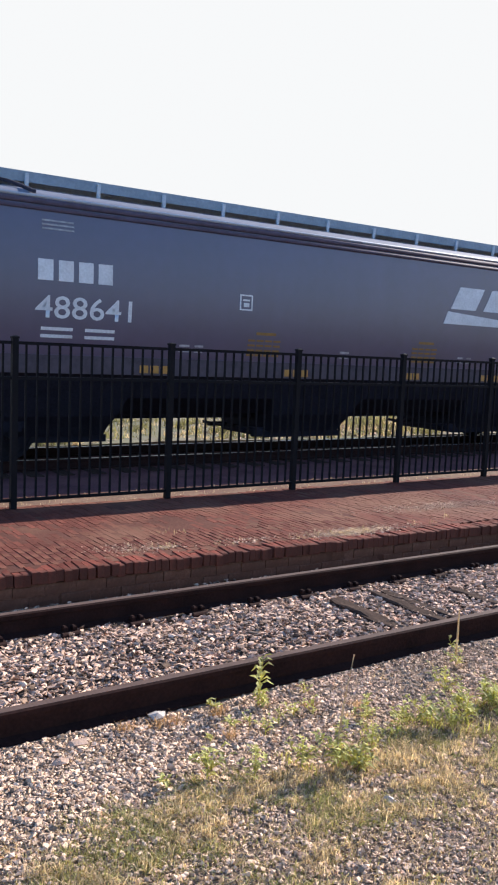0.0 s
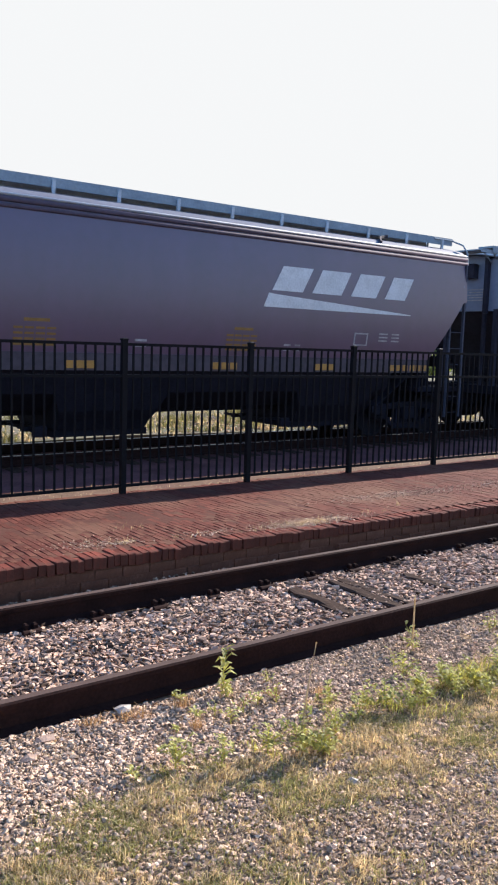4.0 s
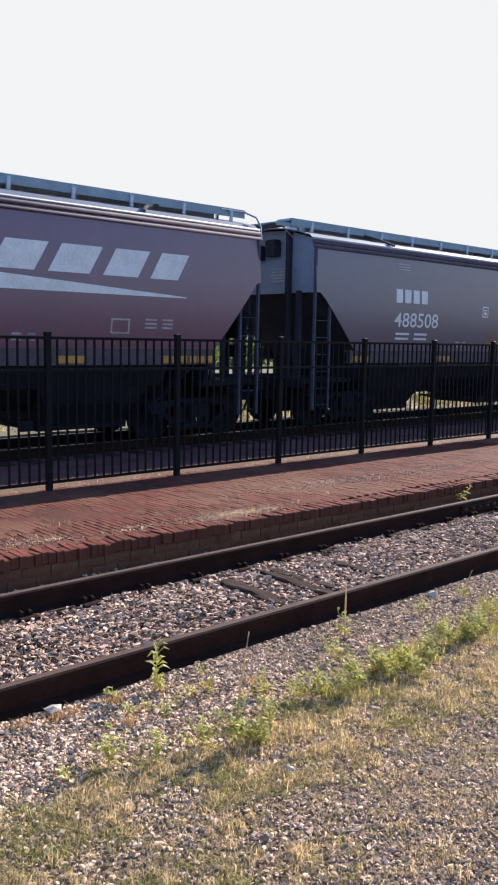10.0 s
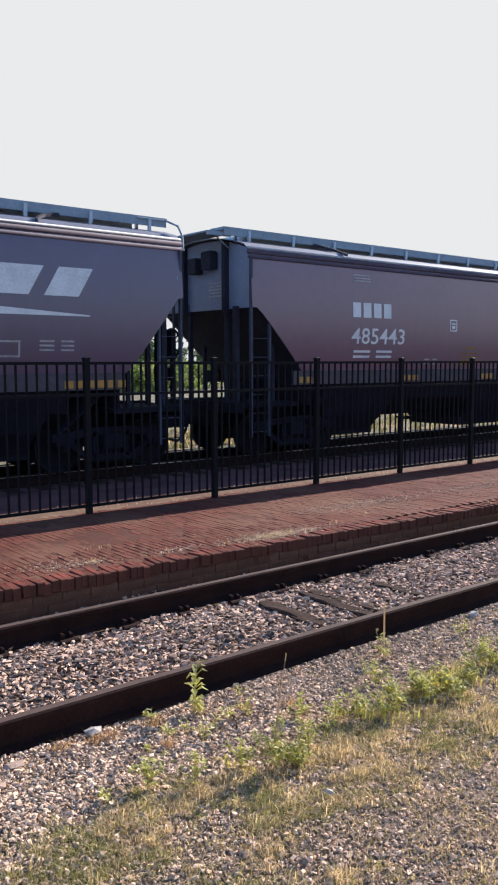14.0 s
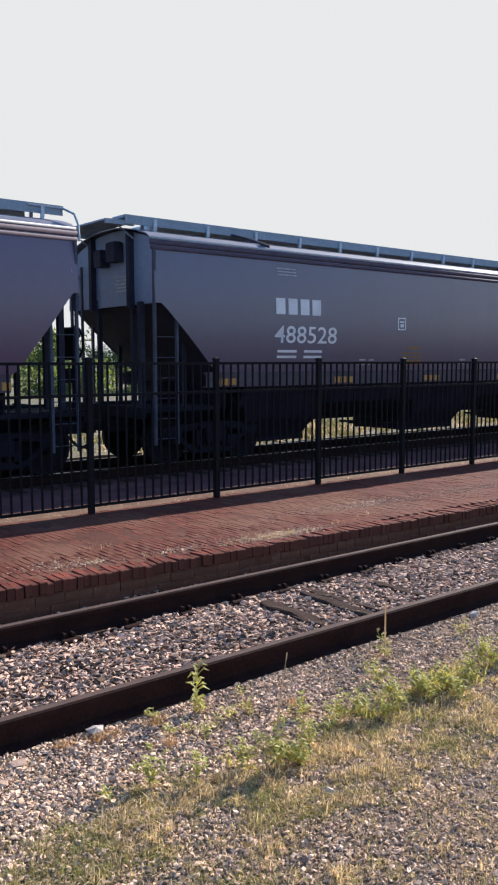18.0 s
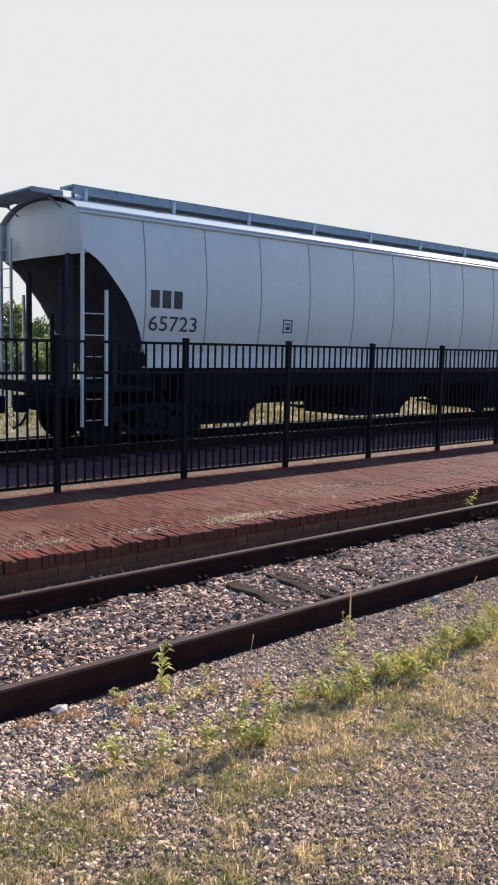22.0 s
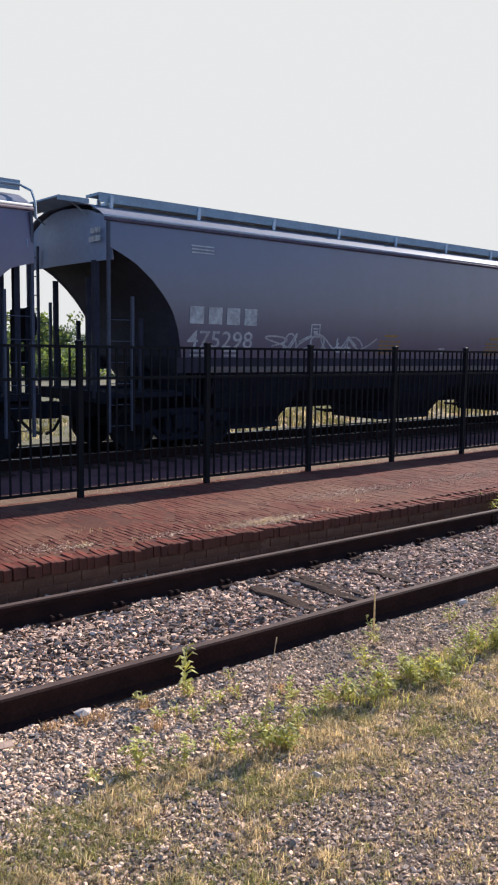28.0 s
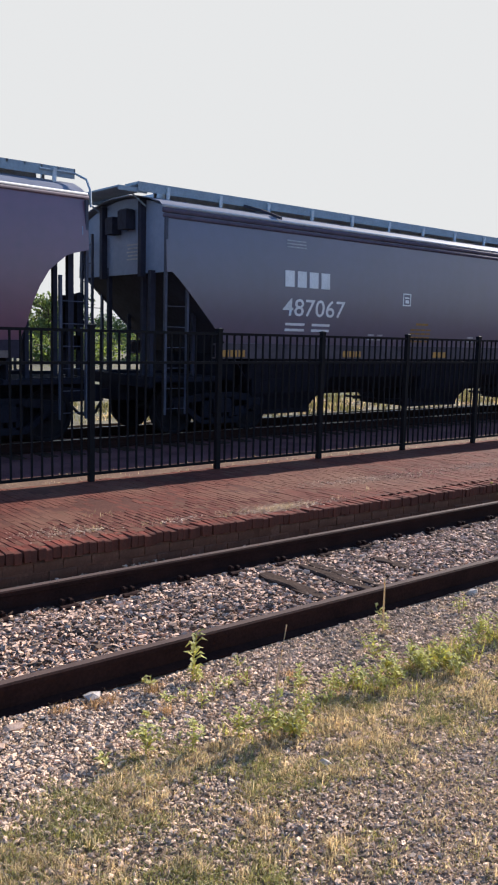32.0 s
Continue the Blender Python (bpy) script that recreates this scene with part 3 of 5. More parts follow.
def centre_sill():
    return Shape().box(0.38, 18.25, -0.30, 0.30, 0.62, 0.98)


def end_platform(e):
    x = 0.42 if e == 0 else 17.81
    s = 1 if e == 0 else -1
    a, b = sorted((x, x + s * 1.5))
    sh = Shape().box(x - 0.06, x + 0.06, -1.45, 1.45, 0.92, 1.12)
    sh.box(a, b, -1.46, -1.36, 1.02, 1.10).box(a, b, 1.36, 1.46, 1.02, 1.10).box(a, b, -1.3, 1.3, 1.08, 1.11)
    sh.loft([[(x + s * u, y + q, z) for q, z in ((-0.04, 1.1), (0.04, 1.1), (0.04, 1.16), (-0.04, 1.16))] for u, y in ((0.0, 0.0), (1.5, 0.0))])
    return sh


def bolster_web(e):
    """The upright plate across the car above the truck, under the slope sheet."""
    x = TRUCK_X[e] + (0.05 if e == 0 else -0.05)
    return Shape().loft([[(x + a, y, z) for y, z in ((-1.40, 1.02), (1.40, 1.02), (1.42, 1.62), (-1.42, 1.62))] for a in (-0.02, 0.02)])


def ladder(e, s, kind):
    """Two stiles with rungs at a corner of the car, from the end sill to the roof."""
    d = 1 if e == 0 else -1
    x = (SIDE_X0 + 0.02) if e == 0 else (SIDE_X1 - 0.02)
    sh = Shape()
    y = s * 1.53
    top = 3.85 if kind == "straight" else 3.95
    for u, t in ((0.0, top), (0.46, 2.75)):
        sh.box(x + d * u - 0.022, x + d * u + 0.022, y - 0.03, y + 0.03, 0.45, t)
    for i in range(9):
        z = 0.55 + 0.36 * i
        if z < 2.7:
            sh.tube([(x, y - s * 0.03, z), (x + d * 0.46, y - s * 0.03, z)], 0.009, 6)
    return sh


def end_ladder(e, s):
    """Uprights on the end face with rungs between."""
    x = (SIDE_X0 - 0.03) if e == 0 else (SIDE_X1 + 0.03)
    sh = Shape()
    for y in (s * 1.42, s * 1.0):
        sh.box(x - 0.022, x + 0.022, y - 0.022, y + 0.022, 0.6, 3.75)
    for i in range(9):
        z = 0.75 + 0.35 * i
        sh.tube([(x, s * 1.42, z), (x, s * 1.0, z)], 0.011, 6)
    return sh


def end_post(e, top):
    """The heavy dark post that carries the slope sheet beside the ladder."""
    x = (SIDE_X0 + 0.06) if e == 0 else (SIDE_X1 - 0.06)
    return Shape().loft([[(x + a, -1.02 + b, z) for a, b in ((-0.05, -0.05), (0.05, -0.05), (0.05, 0.05), (-0.05, 0.05))] for z in (1.0, 2.2, top)])


def end_brace(e, s):
    """A post from the end platform up to the slope sheet."""
    d = 1 if e == 0 else -1
    x = (SIDE_X0 + 0.14) if e == 0 else (SIDE_X1 - 0.14)
    sh = Shape().box(x - 0.04, x + 0.04, s * 0.62 - 0.04, s * 0.62 + 0.04, 1.1, 3.1)
    return sh.box(x + d * 0.75 - 0.035, x + d * 0.75 + 0.035, s * 1.15 - 0.03, s * 1.15 + 0.03, 1.1, 2.4)


def running_board(s, kind):
    """A grating walkway along the roof: two edge angles and cross bars."""
    y0, y1, z = s * 0.62, s * 1.05, EAVE + (0.46 if kind == "straight" else 0.49)
    a, b = SIDE_X0 + (-0.25 if kind == "straight" else 0.12), SIDE_X1 + 0.02
    lo, hi = sorted((y0, y1))
    out, ins = ((lo, lo + 0.012), (hi - 0.02, hi)) if s < 0 else ((hi - 0.012, hi), (lo, lo + 0.02))
    # Outer edge deepened to stand in for the skylit band under the mesh.
    sh = Shape().box(a, b, *out, z - 0.16, z).box(a, b, *ins, z - 0.04, z)
    sh.box(a, b, lo + 0.03, hi - 0.03, z - 0.035, z - 0.022)
    for i in range(61):
        x = a + (b - a) * i / 60
        sh.box(x - 0.012, x + 0.012, lo, hi, z - 0.05, z - 0.004)
    return sh


def board_support(s, up):
    """A bent bracket from the roof up to the walkway and in under it."""
    path = ((1.06, EAVE + 0.17), (1.085, EAVE + 0.41 + up), (0.64, EAVE + 0.41 + up), (0.63, EAVE + 0.28))
    return Shape().loft([[(x, s * (y + a), z + b) for x, a, b in ((-0.028, 0.02, 0.01), (0.028, 0.02, 0.01), (0.028, -0.02, -0.01), (-0.028, -0.02, -0.01))] for y, z in path])


def trough():
    """The long raised hatch trough along the roof's middle."""
    ring = [(-0.74, EAVE + 0.22), (-0.72, EAVE + 0.415), (0.72, EAVE + 0.415), (0.74, EAVE + 0.22)]
    return Shape().loft([[(x, y, z) for y, z in ring] for x in (SIDE_X0 + 0.5, SIDE_X1 - 0.5)])


def end_walk(e):
    x0, x1 = (SIDE_X0 - 0.62, SIDE_X0 - 0.05) if e == 0 else (SIDE_X1 + 0.05, SIDE_X1 + 0.62)
    z = EAVE + 0.36
    sh = Shape().box(x0, x1, -1.0, 1.0, z - 0.03, z)
    sh.box(x0, x1, -1.02, -0.98, z - 0.08, z).box(x0, x1, 0.98, 1.02, z - 0.08, z)
    xa, xb = (x0, SIDE_X0 + 0.06) if e == 0 else (x1, SIDE_X1 - 0.06)
    for y in (-0.8, 0.8):
        sh.tube([((xa + xb) / 2, y, z - 0.04), (xb, y, z - 0.26)], 0.016, 6)
    xg = x0 if e == 0 else x1
    sh.tube([(xg, 1.0, z), (xg, 1.42, z - 0.12), (xg, 1.45, z - 0.5)], 0.014, 6)
    return sh


def roof_grab(s):
    """The bent grab rail at the roof's trailing corner."""
    x, z = SIDE_X1 - 0.10, EAVE + 0.42
    return Shape().tube([(x - 0.5, s * 1.06, z), (x + 0.10, s * 1.06, z), (x + 0.16, s * 1.10, z - 0.03), (x + 0.19, s * 1.32, z - 0.12), (x + 0.19, s * 1.45, z - 0.3), (x + 0.19, s * 1.48, EAVE - 0.15)], 0.02, 6)


def hatch():
    sh = Shape().chamfered(-0.62, 0.62, -0.36, 0.36, EAVE + 0.43, EAVE + 0.48, 0.03)
    for y in (-0.39, 0.39):
        sh.box(-0.05, 0.05, y - 0.03, y + 0.03, EAVE + 0.40, EAVE + 0.47)
    return sh


def roof_clip(s):
    """The dark curved flap of the roof's edge near each end."""
    return Shape().loft([[(x, s * (1.46 - 0.42 * t), EAVE + 0.05 + 0.21 * t + 0.03 + dz) for dz in (0.0, 0.05)] + [(x + 0.05, s * (1.46 - 0.42 * t), EAVE + 0.05 + 0.21 * t + 0.03 + dz) for dz in (0.05, 0.0)]
                         for t, x in ((0.0, 0.35), (0.35, 0.24), (0.7, 0.08), (1.0, -0.25))])


def coupler(e):
    x, d = (0.38, -1) if e == 0 else (18.27, 1)
    sh = Shape().box(min(x, x + d * 0.28), max(x, x + d * 0.28), -0.08, 0.08, 0.68, 0.82)
    sh.loft([[(x + d * u, y, z) for y, z in ((-w, 0.60), (w, 0.60), (w, 0.90), (-w, 0.90))] for u, w in ((0.22, 0.10), (0.28, 0.16), (0.37, 0.14))])
    return sh


def air_hose(e):
    x, d = (0.42, -1) if e == 0 else (18.23, 1)
    return Shape().tube([(x, 0.28, 0.72), (x + d * 0.08, 0.26, 0.52), (x + d * 0.22, 0.2, 0.36), (x + d * 0.41, 0.12, 0.30)], 0.028, 8)


def side_frame():
    """A cast truck side frame: top chord, bottom chord, columns, pedestals."""
    sh = Shape()
    top = [(-1.12, 0.62), (-0.8, 0.66), (-0.35, 0.70), (0.35, 0.70), (0.8, 0.66), (1.12, 0.62)]
    sh.loft([[(x, y, z + q) for y, q in ((-0.07, -0.07), (0.07, -0.07), (0.07, 0.07), (-0.07, 0.07))] for x, z in top])
    low = [(-0.8, 0.52), (-0.42, 0.24), (0.42, 0.24), (0.8, 0.52)]
    sh.loft([[(x, y, z + q) for y, q in ((-0.07, -0.06), (0.07, -0.06), (0.07, 0.06), (-0.07, 0.06))] for x, z in low])
    for x in (-0.3, 0.3):
        sh.box(x - 0.06, x + 0.06, -0.07, 0.07, 0.26, 0.68)
    for x in (-0.16, 0.0, 0.16):
        sh.tube([(x, 0, 0.30), (x, 0, 0.52)], 0.06, 8)
    for x in (-0.89, 0.89):
        sh.box(x - 0.17, x + 0.17, -0.09, 0.09, 0.50, 0.64)
    return sh


def wheelset():
    sh = Shape()
    for s in (-1, 1):
        y = s * 0.7525
        sh.disc((0, y, 0), s * 0.07, 0.457, 28, ((0.2, -0.9), (0.80, -0.6), (0.86, -1.0), (1.05, -1.0), (1.05, -0.7), (1.01, -0.55), (1.0, 1.0), (0.88, 1.0), (0.82, 0.5), (0.25, 0.4)))
        sh.tube([(0, y, 0), (0, s * 1.05, 0)], 0.10, 12)
        sh.tube([(0, s * 1.05, 0), (0, s * 1.12, 0)], 0.07, 6)
        for j in range(3):
            a = 2 * math.pi * j / 3
            sh.tube([(0.05 * math.cos(a), s * 1.10, 0.05 * math.sin(a)), (0.05 * math.cos(a), s * 1.14, 0.05 * math.sin(a))], 0.014, 6)
    return sh.tube([(0, -0.75, 0), (0, 0.75, 0)], 0.08, 12)


def bolster():
    sh = Shape().box(-0.2, 0.2, -1.15, 1.15, 0.40, 0.66)
    return sh.tube([(0, 0, 0.6), (0, 0, 0.72)], 0.3, 16)


def brake_wheel():
    """The hand brake's wheel on the trailing end, turning about the car's length."""
    ring = [(18.14, -0.45 + 0.28 * math.cos(a), 2.25 + 0.28 * math.sin(a)) for a in (2 * math.pi * j / 24 for j in range(25))]
    sh = Shape().tube(ring, 0.022, 6)
    for a in range(5):
        sh.tube([(18.12, -0.45, 2.25), (18.14, -0.45 + 0.27 * math.cos(a * 1.257), 2.25 + 0.27 * math.sin(a * 1.257))], 0.014, 6)
    return sh


def brake_housing():
    return Shape().chamfered(17.96, 18.10, -0.66, -0.24, 1.95, 2.52, 0.04)


def brake_stand():
    """Two posts with a cross piece that carry the brake gear."""
    sh = Shape()
    for y in (-0.72, -0.18):
        sh.box(17.94, 18.0, y - 0.03, y + 0.03, 1.1, 2.5)
    return sh.box(17.93, 18.02, -0.75, -0.15, 1.55, 1.80)


def air_tank():
    return Shape().tube([(1.08, 0.0, 1.45), (1.12, 0.0, 1.45), (2.16, 0.0, 1.45), (2.2, 0.0, 1.45)], [0.14, 0.2, 0.2, 0.14], 14)


def flat(polys, depth=0.004):
    """Thin raised shapes on the side, from outlines in x and z, bent to the side's curve."""
    sh = Shape()
    for poly in polys:
        n, k = len(poly), len(sh.v)
        for y in (0.002, depth + 0.004):
            sh.v += [(x, -half_width(z) - y, z) for x, z in poly]
        sh.f.append(tuple(k + n + j for j in range(n)))
        for j in range(n):
            a, b = k + j, k + (j + 1) % n
            sh.f.append((a, b, b + n, a + n))
    return sh


def block(x, z, w, h, lean, steps=4):
    """One leaning block as a raised plate that follows the side's curve."""
    cols = []
    for u in (0.0, 1.0):
        cols.append([(x + w * u + lean * k / steps, -half_width(z + h * k / steps) - 0.008, z + h * k / steps) for k in range(steps + 1)])
    return Shape().sheet(cols, (0, 0.005, 0))


def rect(x, z, w, h):
    n = max(1, int(h / 0.15))
    return [[(x, z + h * i / n), (x + w, z + h * i / n), (x + w, z + h * (i + 1) / n), (x, z + h * (i + 1) / n)] for i in range(n)]


def bars(x, z, rows, w, h, pitch, gap=0.0):
    out = []
    for i in range(rows):
        if gap:
            out += rect(x, z + pitch * i, w * 0.42, h) + rect(x + w * 0.42 + gap, z + pitch * i, w * 0.58 - gap, h)
        else:
            out += rect(x, z + pitch * i, w, h)
    return out


def frame_box(x, z, w, h, t):
    return rect(x, z, w, t) + rect(x, z + h - t, w, t) + rect(x, z + t, t, h - 2 * t) + rect(x + w - t, z + t, t, h - 2 * t)


def emblem_ring(cx, cz, r0, r1):
    """A flat ring on the side of the car, bent to its curve."""
    grid = []
    for i in range(49):
        a = 2 * math.pi * i / 48
        grid.append([(cx + r * math.cos(a), -half_width(cz + r * math.sin(a)) - 0.008, cz + r * math.sin(a)) for r in (r0, r1)])
    return Shape().sheet(grid, (0, 0.005, 0))


def scribble(x0, x1, z0, z1, strokes, seed):
    """Loose painted loops: thin ribbons that follow wandering curves."""
    q = random.Random(seed)
    out = []
    for i in range(strokes):
        cx, cz = x0 + (x1 - x0) * (i + 0.5) / strokes, (z0 + z1) / 2
        w, h = (x1 - x0) / strokes * q.uniform(0.45, 0.8), (z1 - z0) * q.uniform(0.3, 0.5)
        a, b, c = q.uniform(0.6, 2.2), q.uniform(0.8, 2.4), q.uniform(0, 6)
        pts = [(cx + w * math.sin(a * u + c), cz + h * math.sin(b * u + c * 2)) for u in (k * 0.33 for k in range(16))]
        for (xa, za), (xb, zb) in zip(pts, pts[1:]):
            d = math.hypot(xb - xa, zb - za) or 1
            nx, nz = -(zb - za) / d * 0.016, (xb - xa) / d * 0.016
            out.append([(xa - nx, za - nz), (xb - nx, zb - nz), (xb + nx, zb + nz), (xa + nx, za + nz)])
    return out


def end_stiffener(e, y):
    x = SIDE_X0 + 0.06 if e == 0 else SIDE_X1 - 0.06
    sh = Shape().loft([[(x + a, y + b, z) for a, b in ((-0.07, -0.05), (0.05, -0.05), (0.05, 0.05), (-0.07, 0.05))] for z in (2.88, 4.24)])
    return sh


def end_box(e, y0, y1, z0, z1):
    # A dark raised block that stands in for a shaded opening.
    x = SIDE_X0 + 0.0 if e == 0 else SIDE_X1
    return Shape().chamfered(x - 0.11, x + 0.08, y0, y1, z0, z1, 0.03)


def lettering(text, x, z, size, width, mat, bold=0.003):
    """Digits as a mesh on the near side of the car, width metres long."""
    cu = bpy.data.curves.new("digits", "FONT")
    cu.body, cu.size, cu.offset, cu.resolution_u, cu.extrude = text, size / 0.72, bold, 3, 0.0
    ob = new("digits", cu)
    bpy.context.view_layer.update()
    me = bpy.data.meshes.new_from_object(ob.evaluated_get(bpy.context.evaluated_depsgraph_get()))
    bpy.data.objects.remove(ob)
    bpy.data.curves.remove(cu)
    xs = [v.co.x for v in me.vertices]
    lo, k = min(xs), width / (max(xs) - min(xs))
    for v in me.vertices:
        zz = z + v.co.y
        v.co = (x + (v.co.x - lo) * k, -half_width(zz) - 0.006, zz)
    me.materials.append(mat)
    return me


GATES_X = (3.9, 8.97, 14.1)
TRUCK_X = (2.2, 16.45)
WHEELSETS = []


def hopper_car(kind, colour, label, digits, mark_x, box_x, style, sprayed):
    """kind: shape of the end cut; style: 'wedge', 'herald' or 'plain' marks on the side."""
    car = thing("hopper_car", label, "freight car", group="cars of the train")
    coat = PAINTS[colour]
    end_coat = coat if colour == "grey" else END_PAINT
    global SIDE_X0, SIDE_X1, END_CUT
    END_CUT = ROUND_CUT if style == "herald" else LONG_CUT if colour == "red" else SHORT_CUT
    SIDE_X0, SIDE_X1 = (0.60, 17.63) if kind == "straight" else (0.34, 17.72) if style == "herald" else (0.33, 17.72) if colour == "red" else (0.44, 17.72) if colour == "grey" else (0.32, 17.72)

    def add(name, make, mat, key=(), parent=None, at=None, smooth=False, label=""):
        return part(name, shared((name, kind, mat.name, *key), make, mat, smooth), mat, parent or car, label, at, smooth)

    for s in (-1, 1):
        add("side_sheet", lambda: side_sheet(kind, s), coat, (s,), smooth=True)
        add("side_sill", lambda: side_sill(s), SILL_PAINT if kind == "straight" else coat if colour == "grey" else SILL_DARK, (s,))
        add("eave_chord", (lambda: eave_chord(s)) if kind == "straight" else (lambda: eave_round(s)), coat if colour == "grey" else CHORD, (s,), smooth=True)
        add("eave_lip", lambda: eave_lip(s), EAVE_GLINT, (s,), smooth=True)
        add("running_board", lambda: running_board(s, kind), BOARD, (s,))
        count = 15 if kind == "straight" else 10
        for i in range(count):
            x = SIDE_X0 + 0.35 + (SIDE_X1 - SIDE_X0 - 0.7) * i / (count - 1)
            add("board_support", lambda: board_support(s, 0.0 if kind == "straight" else 0.03), GRATE, (s,), at=pose(x, 0, 0))
    add("roof_sheet", lambda: roof_sheet(kind), coat if colour == "grey" else ROOF_SHEEN, smooth=True)
    add("hatch_trough", trough, TROUGH)
    for i in range(10):
        add("hatch_cover", hatch, GRATE, at=pose(2.0 + 1.57 * i, 0, 0))
    add("belly", belly, UNDER_SHADE)
    add("centre_sill", centre_sill, UNDER_SHADE)
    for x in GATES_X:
        b = add("hopper_bay", bay, UNDER_SHADE, at=pose(x, 0, 0))
        add("outlet_gate", gate, UNDER_SHADE, parent=b)
    for e in (0, 1):
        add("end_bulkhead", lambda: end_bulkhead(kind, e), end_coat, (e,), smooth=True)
        add("slope_sheet", lambda: slope_sheet(kind, e), END_SHADE, (e,))
        add("bolster_web", lambda: bolster_web(e), UNDER_SHADE, (e,))
        add("end_platform", lambda: end_platform(e), UNDER_SHADE, (e,))
        if e == 0:
            add("end_walkway", lambda: end_walk(e), BOARD, (e,))
        add("coupler", lambda: coupler(e), UNDER_SHADE, (e,))
        add("air_hose", lambda: air_hose(e), RUBBER, (e,), smooth=True)
        if kind == "straight":
            add("end_box", lambda: end_box(e, -0.40, -0.10, 3.74, 4.10), END_SHADE, (e, 0))
            add("end_box", lambda: end_box(e, 0.10, 0.36, 3.68, 4.0), END_SHADE, (e, 1))
        for s in (-1, 1):
            add("ladder", lambda: ladder(e, s, kind), coat if colour == "grey" else LADDER_PAINT, (e, s))
            if s > 0:
                add("end_ladder", lambda: end_ladder(e, s), coat if colour == "grey" else LADDER_PAINT, (e, s))
            else:
                add("end_post", lambda: end_post(e, 2.98 if kind == "straight" else 3.36), END_SHADE, (e,))
            add("end_brace", lambda: end_brace(e, s), END_SHADE, (e, s))
            if e:
                add("roof_grab_rail", lambda: roof_grab(s), BOARD, (e, s))
            if kind == "straight":
                add("end_stiffener", lambda: end_stiffener(e, s * 0.70), END_SHADE, (e, s))
                add("roof_flap", lambda: roof_clip(s), END_SHADE, (s,), at=pose(SIDE_X0 + 2.3, 0, 0) if e == 0 else Matrix.Translation((SIDE_X1 - 2.3, 0, 0)) @ Matrix.Diagonal((-1, 1, 1, 1)))
    for name, make in (("brake_wheel", brake_wheel), ("brake_housing", brake_housing), ("brake_stand", brake_stand)):
        add(name, make, UNDER_SHADE)
    add("air_tank", air_tank, UNDER_SHADE, at=pose(0.6, 0, -0.12))
    for x in TRUCK_X:
        truck = add("truck", bolster, UNDER_SHADE, at=pose(x, 0, 0))
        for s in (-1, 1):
            add("side_frame", side_frame, UNDER_SHADE, parent=truck, at=pose(0, s * 0.98, 0))
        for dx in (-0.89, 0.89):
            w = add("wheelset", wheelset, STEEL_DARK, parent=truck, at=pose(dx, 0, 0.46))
            WHEELSETS.append((car, w, dx))

    if colour == "grey":
        for k in range(12):
            u = 1.67 + 1.355 * k
            for s in (-1, 1):
                rib = Shape().loft([[(u + a, s * (half_width(z) + b), z) for a, b in ((-0.02, -0.004), (0.0, 0.010), (0.02, -0.004), (0.0, -0.02))] for z in [SILL_T + 0.02 + 0.19 * q for q in range(13)]])
                part("panel_seam", rib, SEAM, car)

    if kind == "arc" and colour != "grey":
        add("sill_stripe", lambda: Shape().box(2.5, SIDE_X1 - 1.3, -1.506, -1.501, 1.445, 1.555), TAN, label="dusty tan stripe along the sill")
        xe = SIDE_X0 - 0.012
        bar = Shape()
        for k, (w, z) in enumerate(((0.34, 3.80), (0.40, 3.66))):
            for q in range(4):
                bar.box(xe, xe + 0.012, -1.30 + w * q / 4, -1.30 + w * (q + 0.75) / 4, z, z + 0.09)
        tagged(part("end_stencil", bar, WORN, car), kind="stuff")
    if kind == "straight":
        bar = Shape()
        for k in range(5):
            bar.box(SIDE_X0 + 0.088, SIDE_X0 + 0.098, -0.62, -0.10 - 0.04 * (k % 2), 3.20 + 0.065 * k, 3.225 + 0.065 * k)
        tagged(part("end_stencil", bar, WORN, car), kind="stuff")

    # marks painted on the near side
    def mark(name, polys, mat, label=""):
        ob = part(name, flat(polys), mat, car, label)
        if name in ("small_stencil", "weight_stencil", "warning_stencil", "data_panel"):
            tagged(ob, kind="stuff")

    box_z = 2.60 if kind == 'straight' else 2.14
    step, ini_z, num_z = (0.42, 2.33, 1.90) if style == 'herald' else (0.25, 2.50, 2.10) if colour == 'grey' else (0.32, 2.83, 2.28) if kind == 'straight' else (0.30, 2.47, 1.94)
    ink = {"grey": BLACK_LETTER}.get(colour, WORN if style == "herald" else WHITE)
    if digits:
        part("car_number", lettering(digits, mark_x, num_z, 0.34 if kind == "straight" else 0.27 if colour == "grey" else 0.32, (0.262 if kind == "straight" else 0.19 if colour == "grey" else 0.235) * (len(digits) - 0.45 * digits.count("1")) + 0.12, ink), ink, car)
    else:
        mark("car_number", bars(mark_x, num_z, 1, 1.5, 0.32, 0.4), ink)
    for i in range(3 if colour == "grey" else 4):
        part("initial", block(mark_x + 0.03 + step * i, ini_z, step * 0.74, 0.31, 0.0), ink, car, "plain upright block")
    if style != "plain":
        mark("small_stencil", bars(mark_x + 0.1, 3.58, 3, 0.5, 0.025, 0.06), WORN)
    if colour != "grey":
        mark("weight_stencil", bars(mark_x + 0.1, 1.98, 2, 1.2, 0.05, 0.11, 0.2) if kind == "straight" else bars(mark_x + 0.1, 1.745, 2, 1.1, 0.035, 0.085, 0.3), ink)
    mark("placard_box", frame_box(box_x, box_z, 0.26, 0.27, 0.025) + rect(box_x + 0.08, box_z + 0.06, 0.11, 0.07) + rect(box_x + 0.06, box_z + 0.16, 0.14, 0.03), ink)
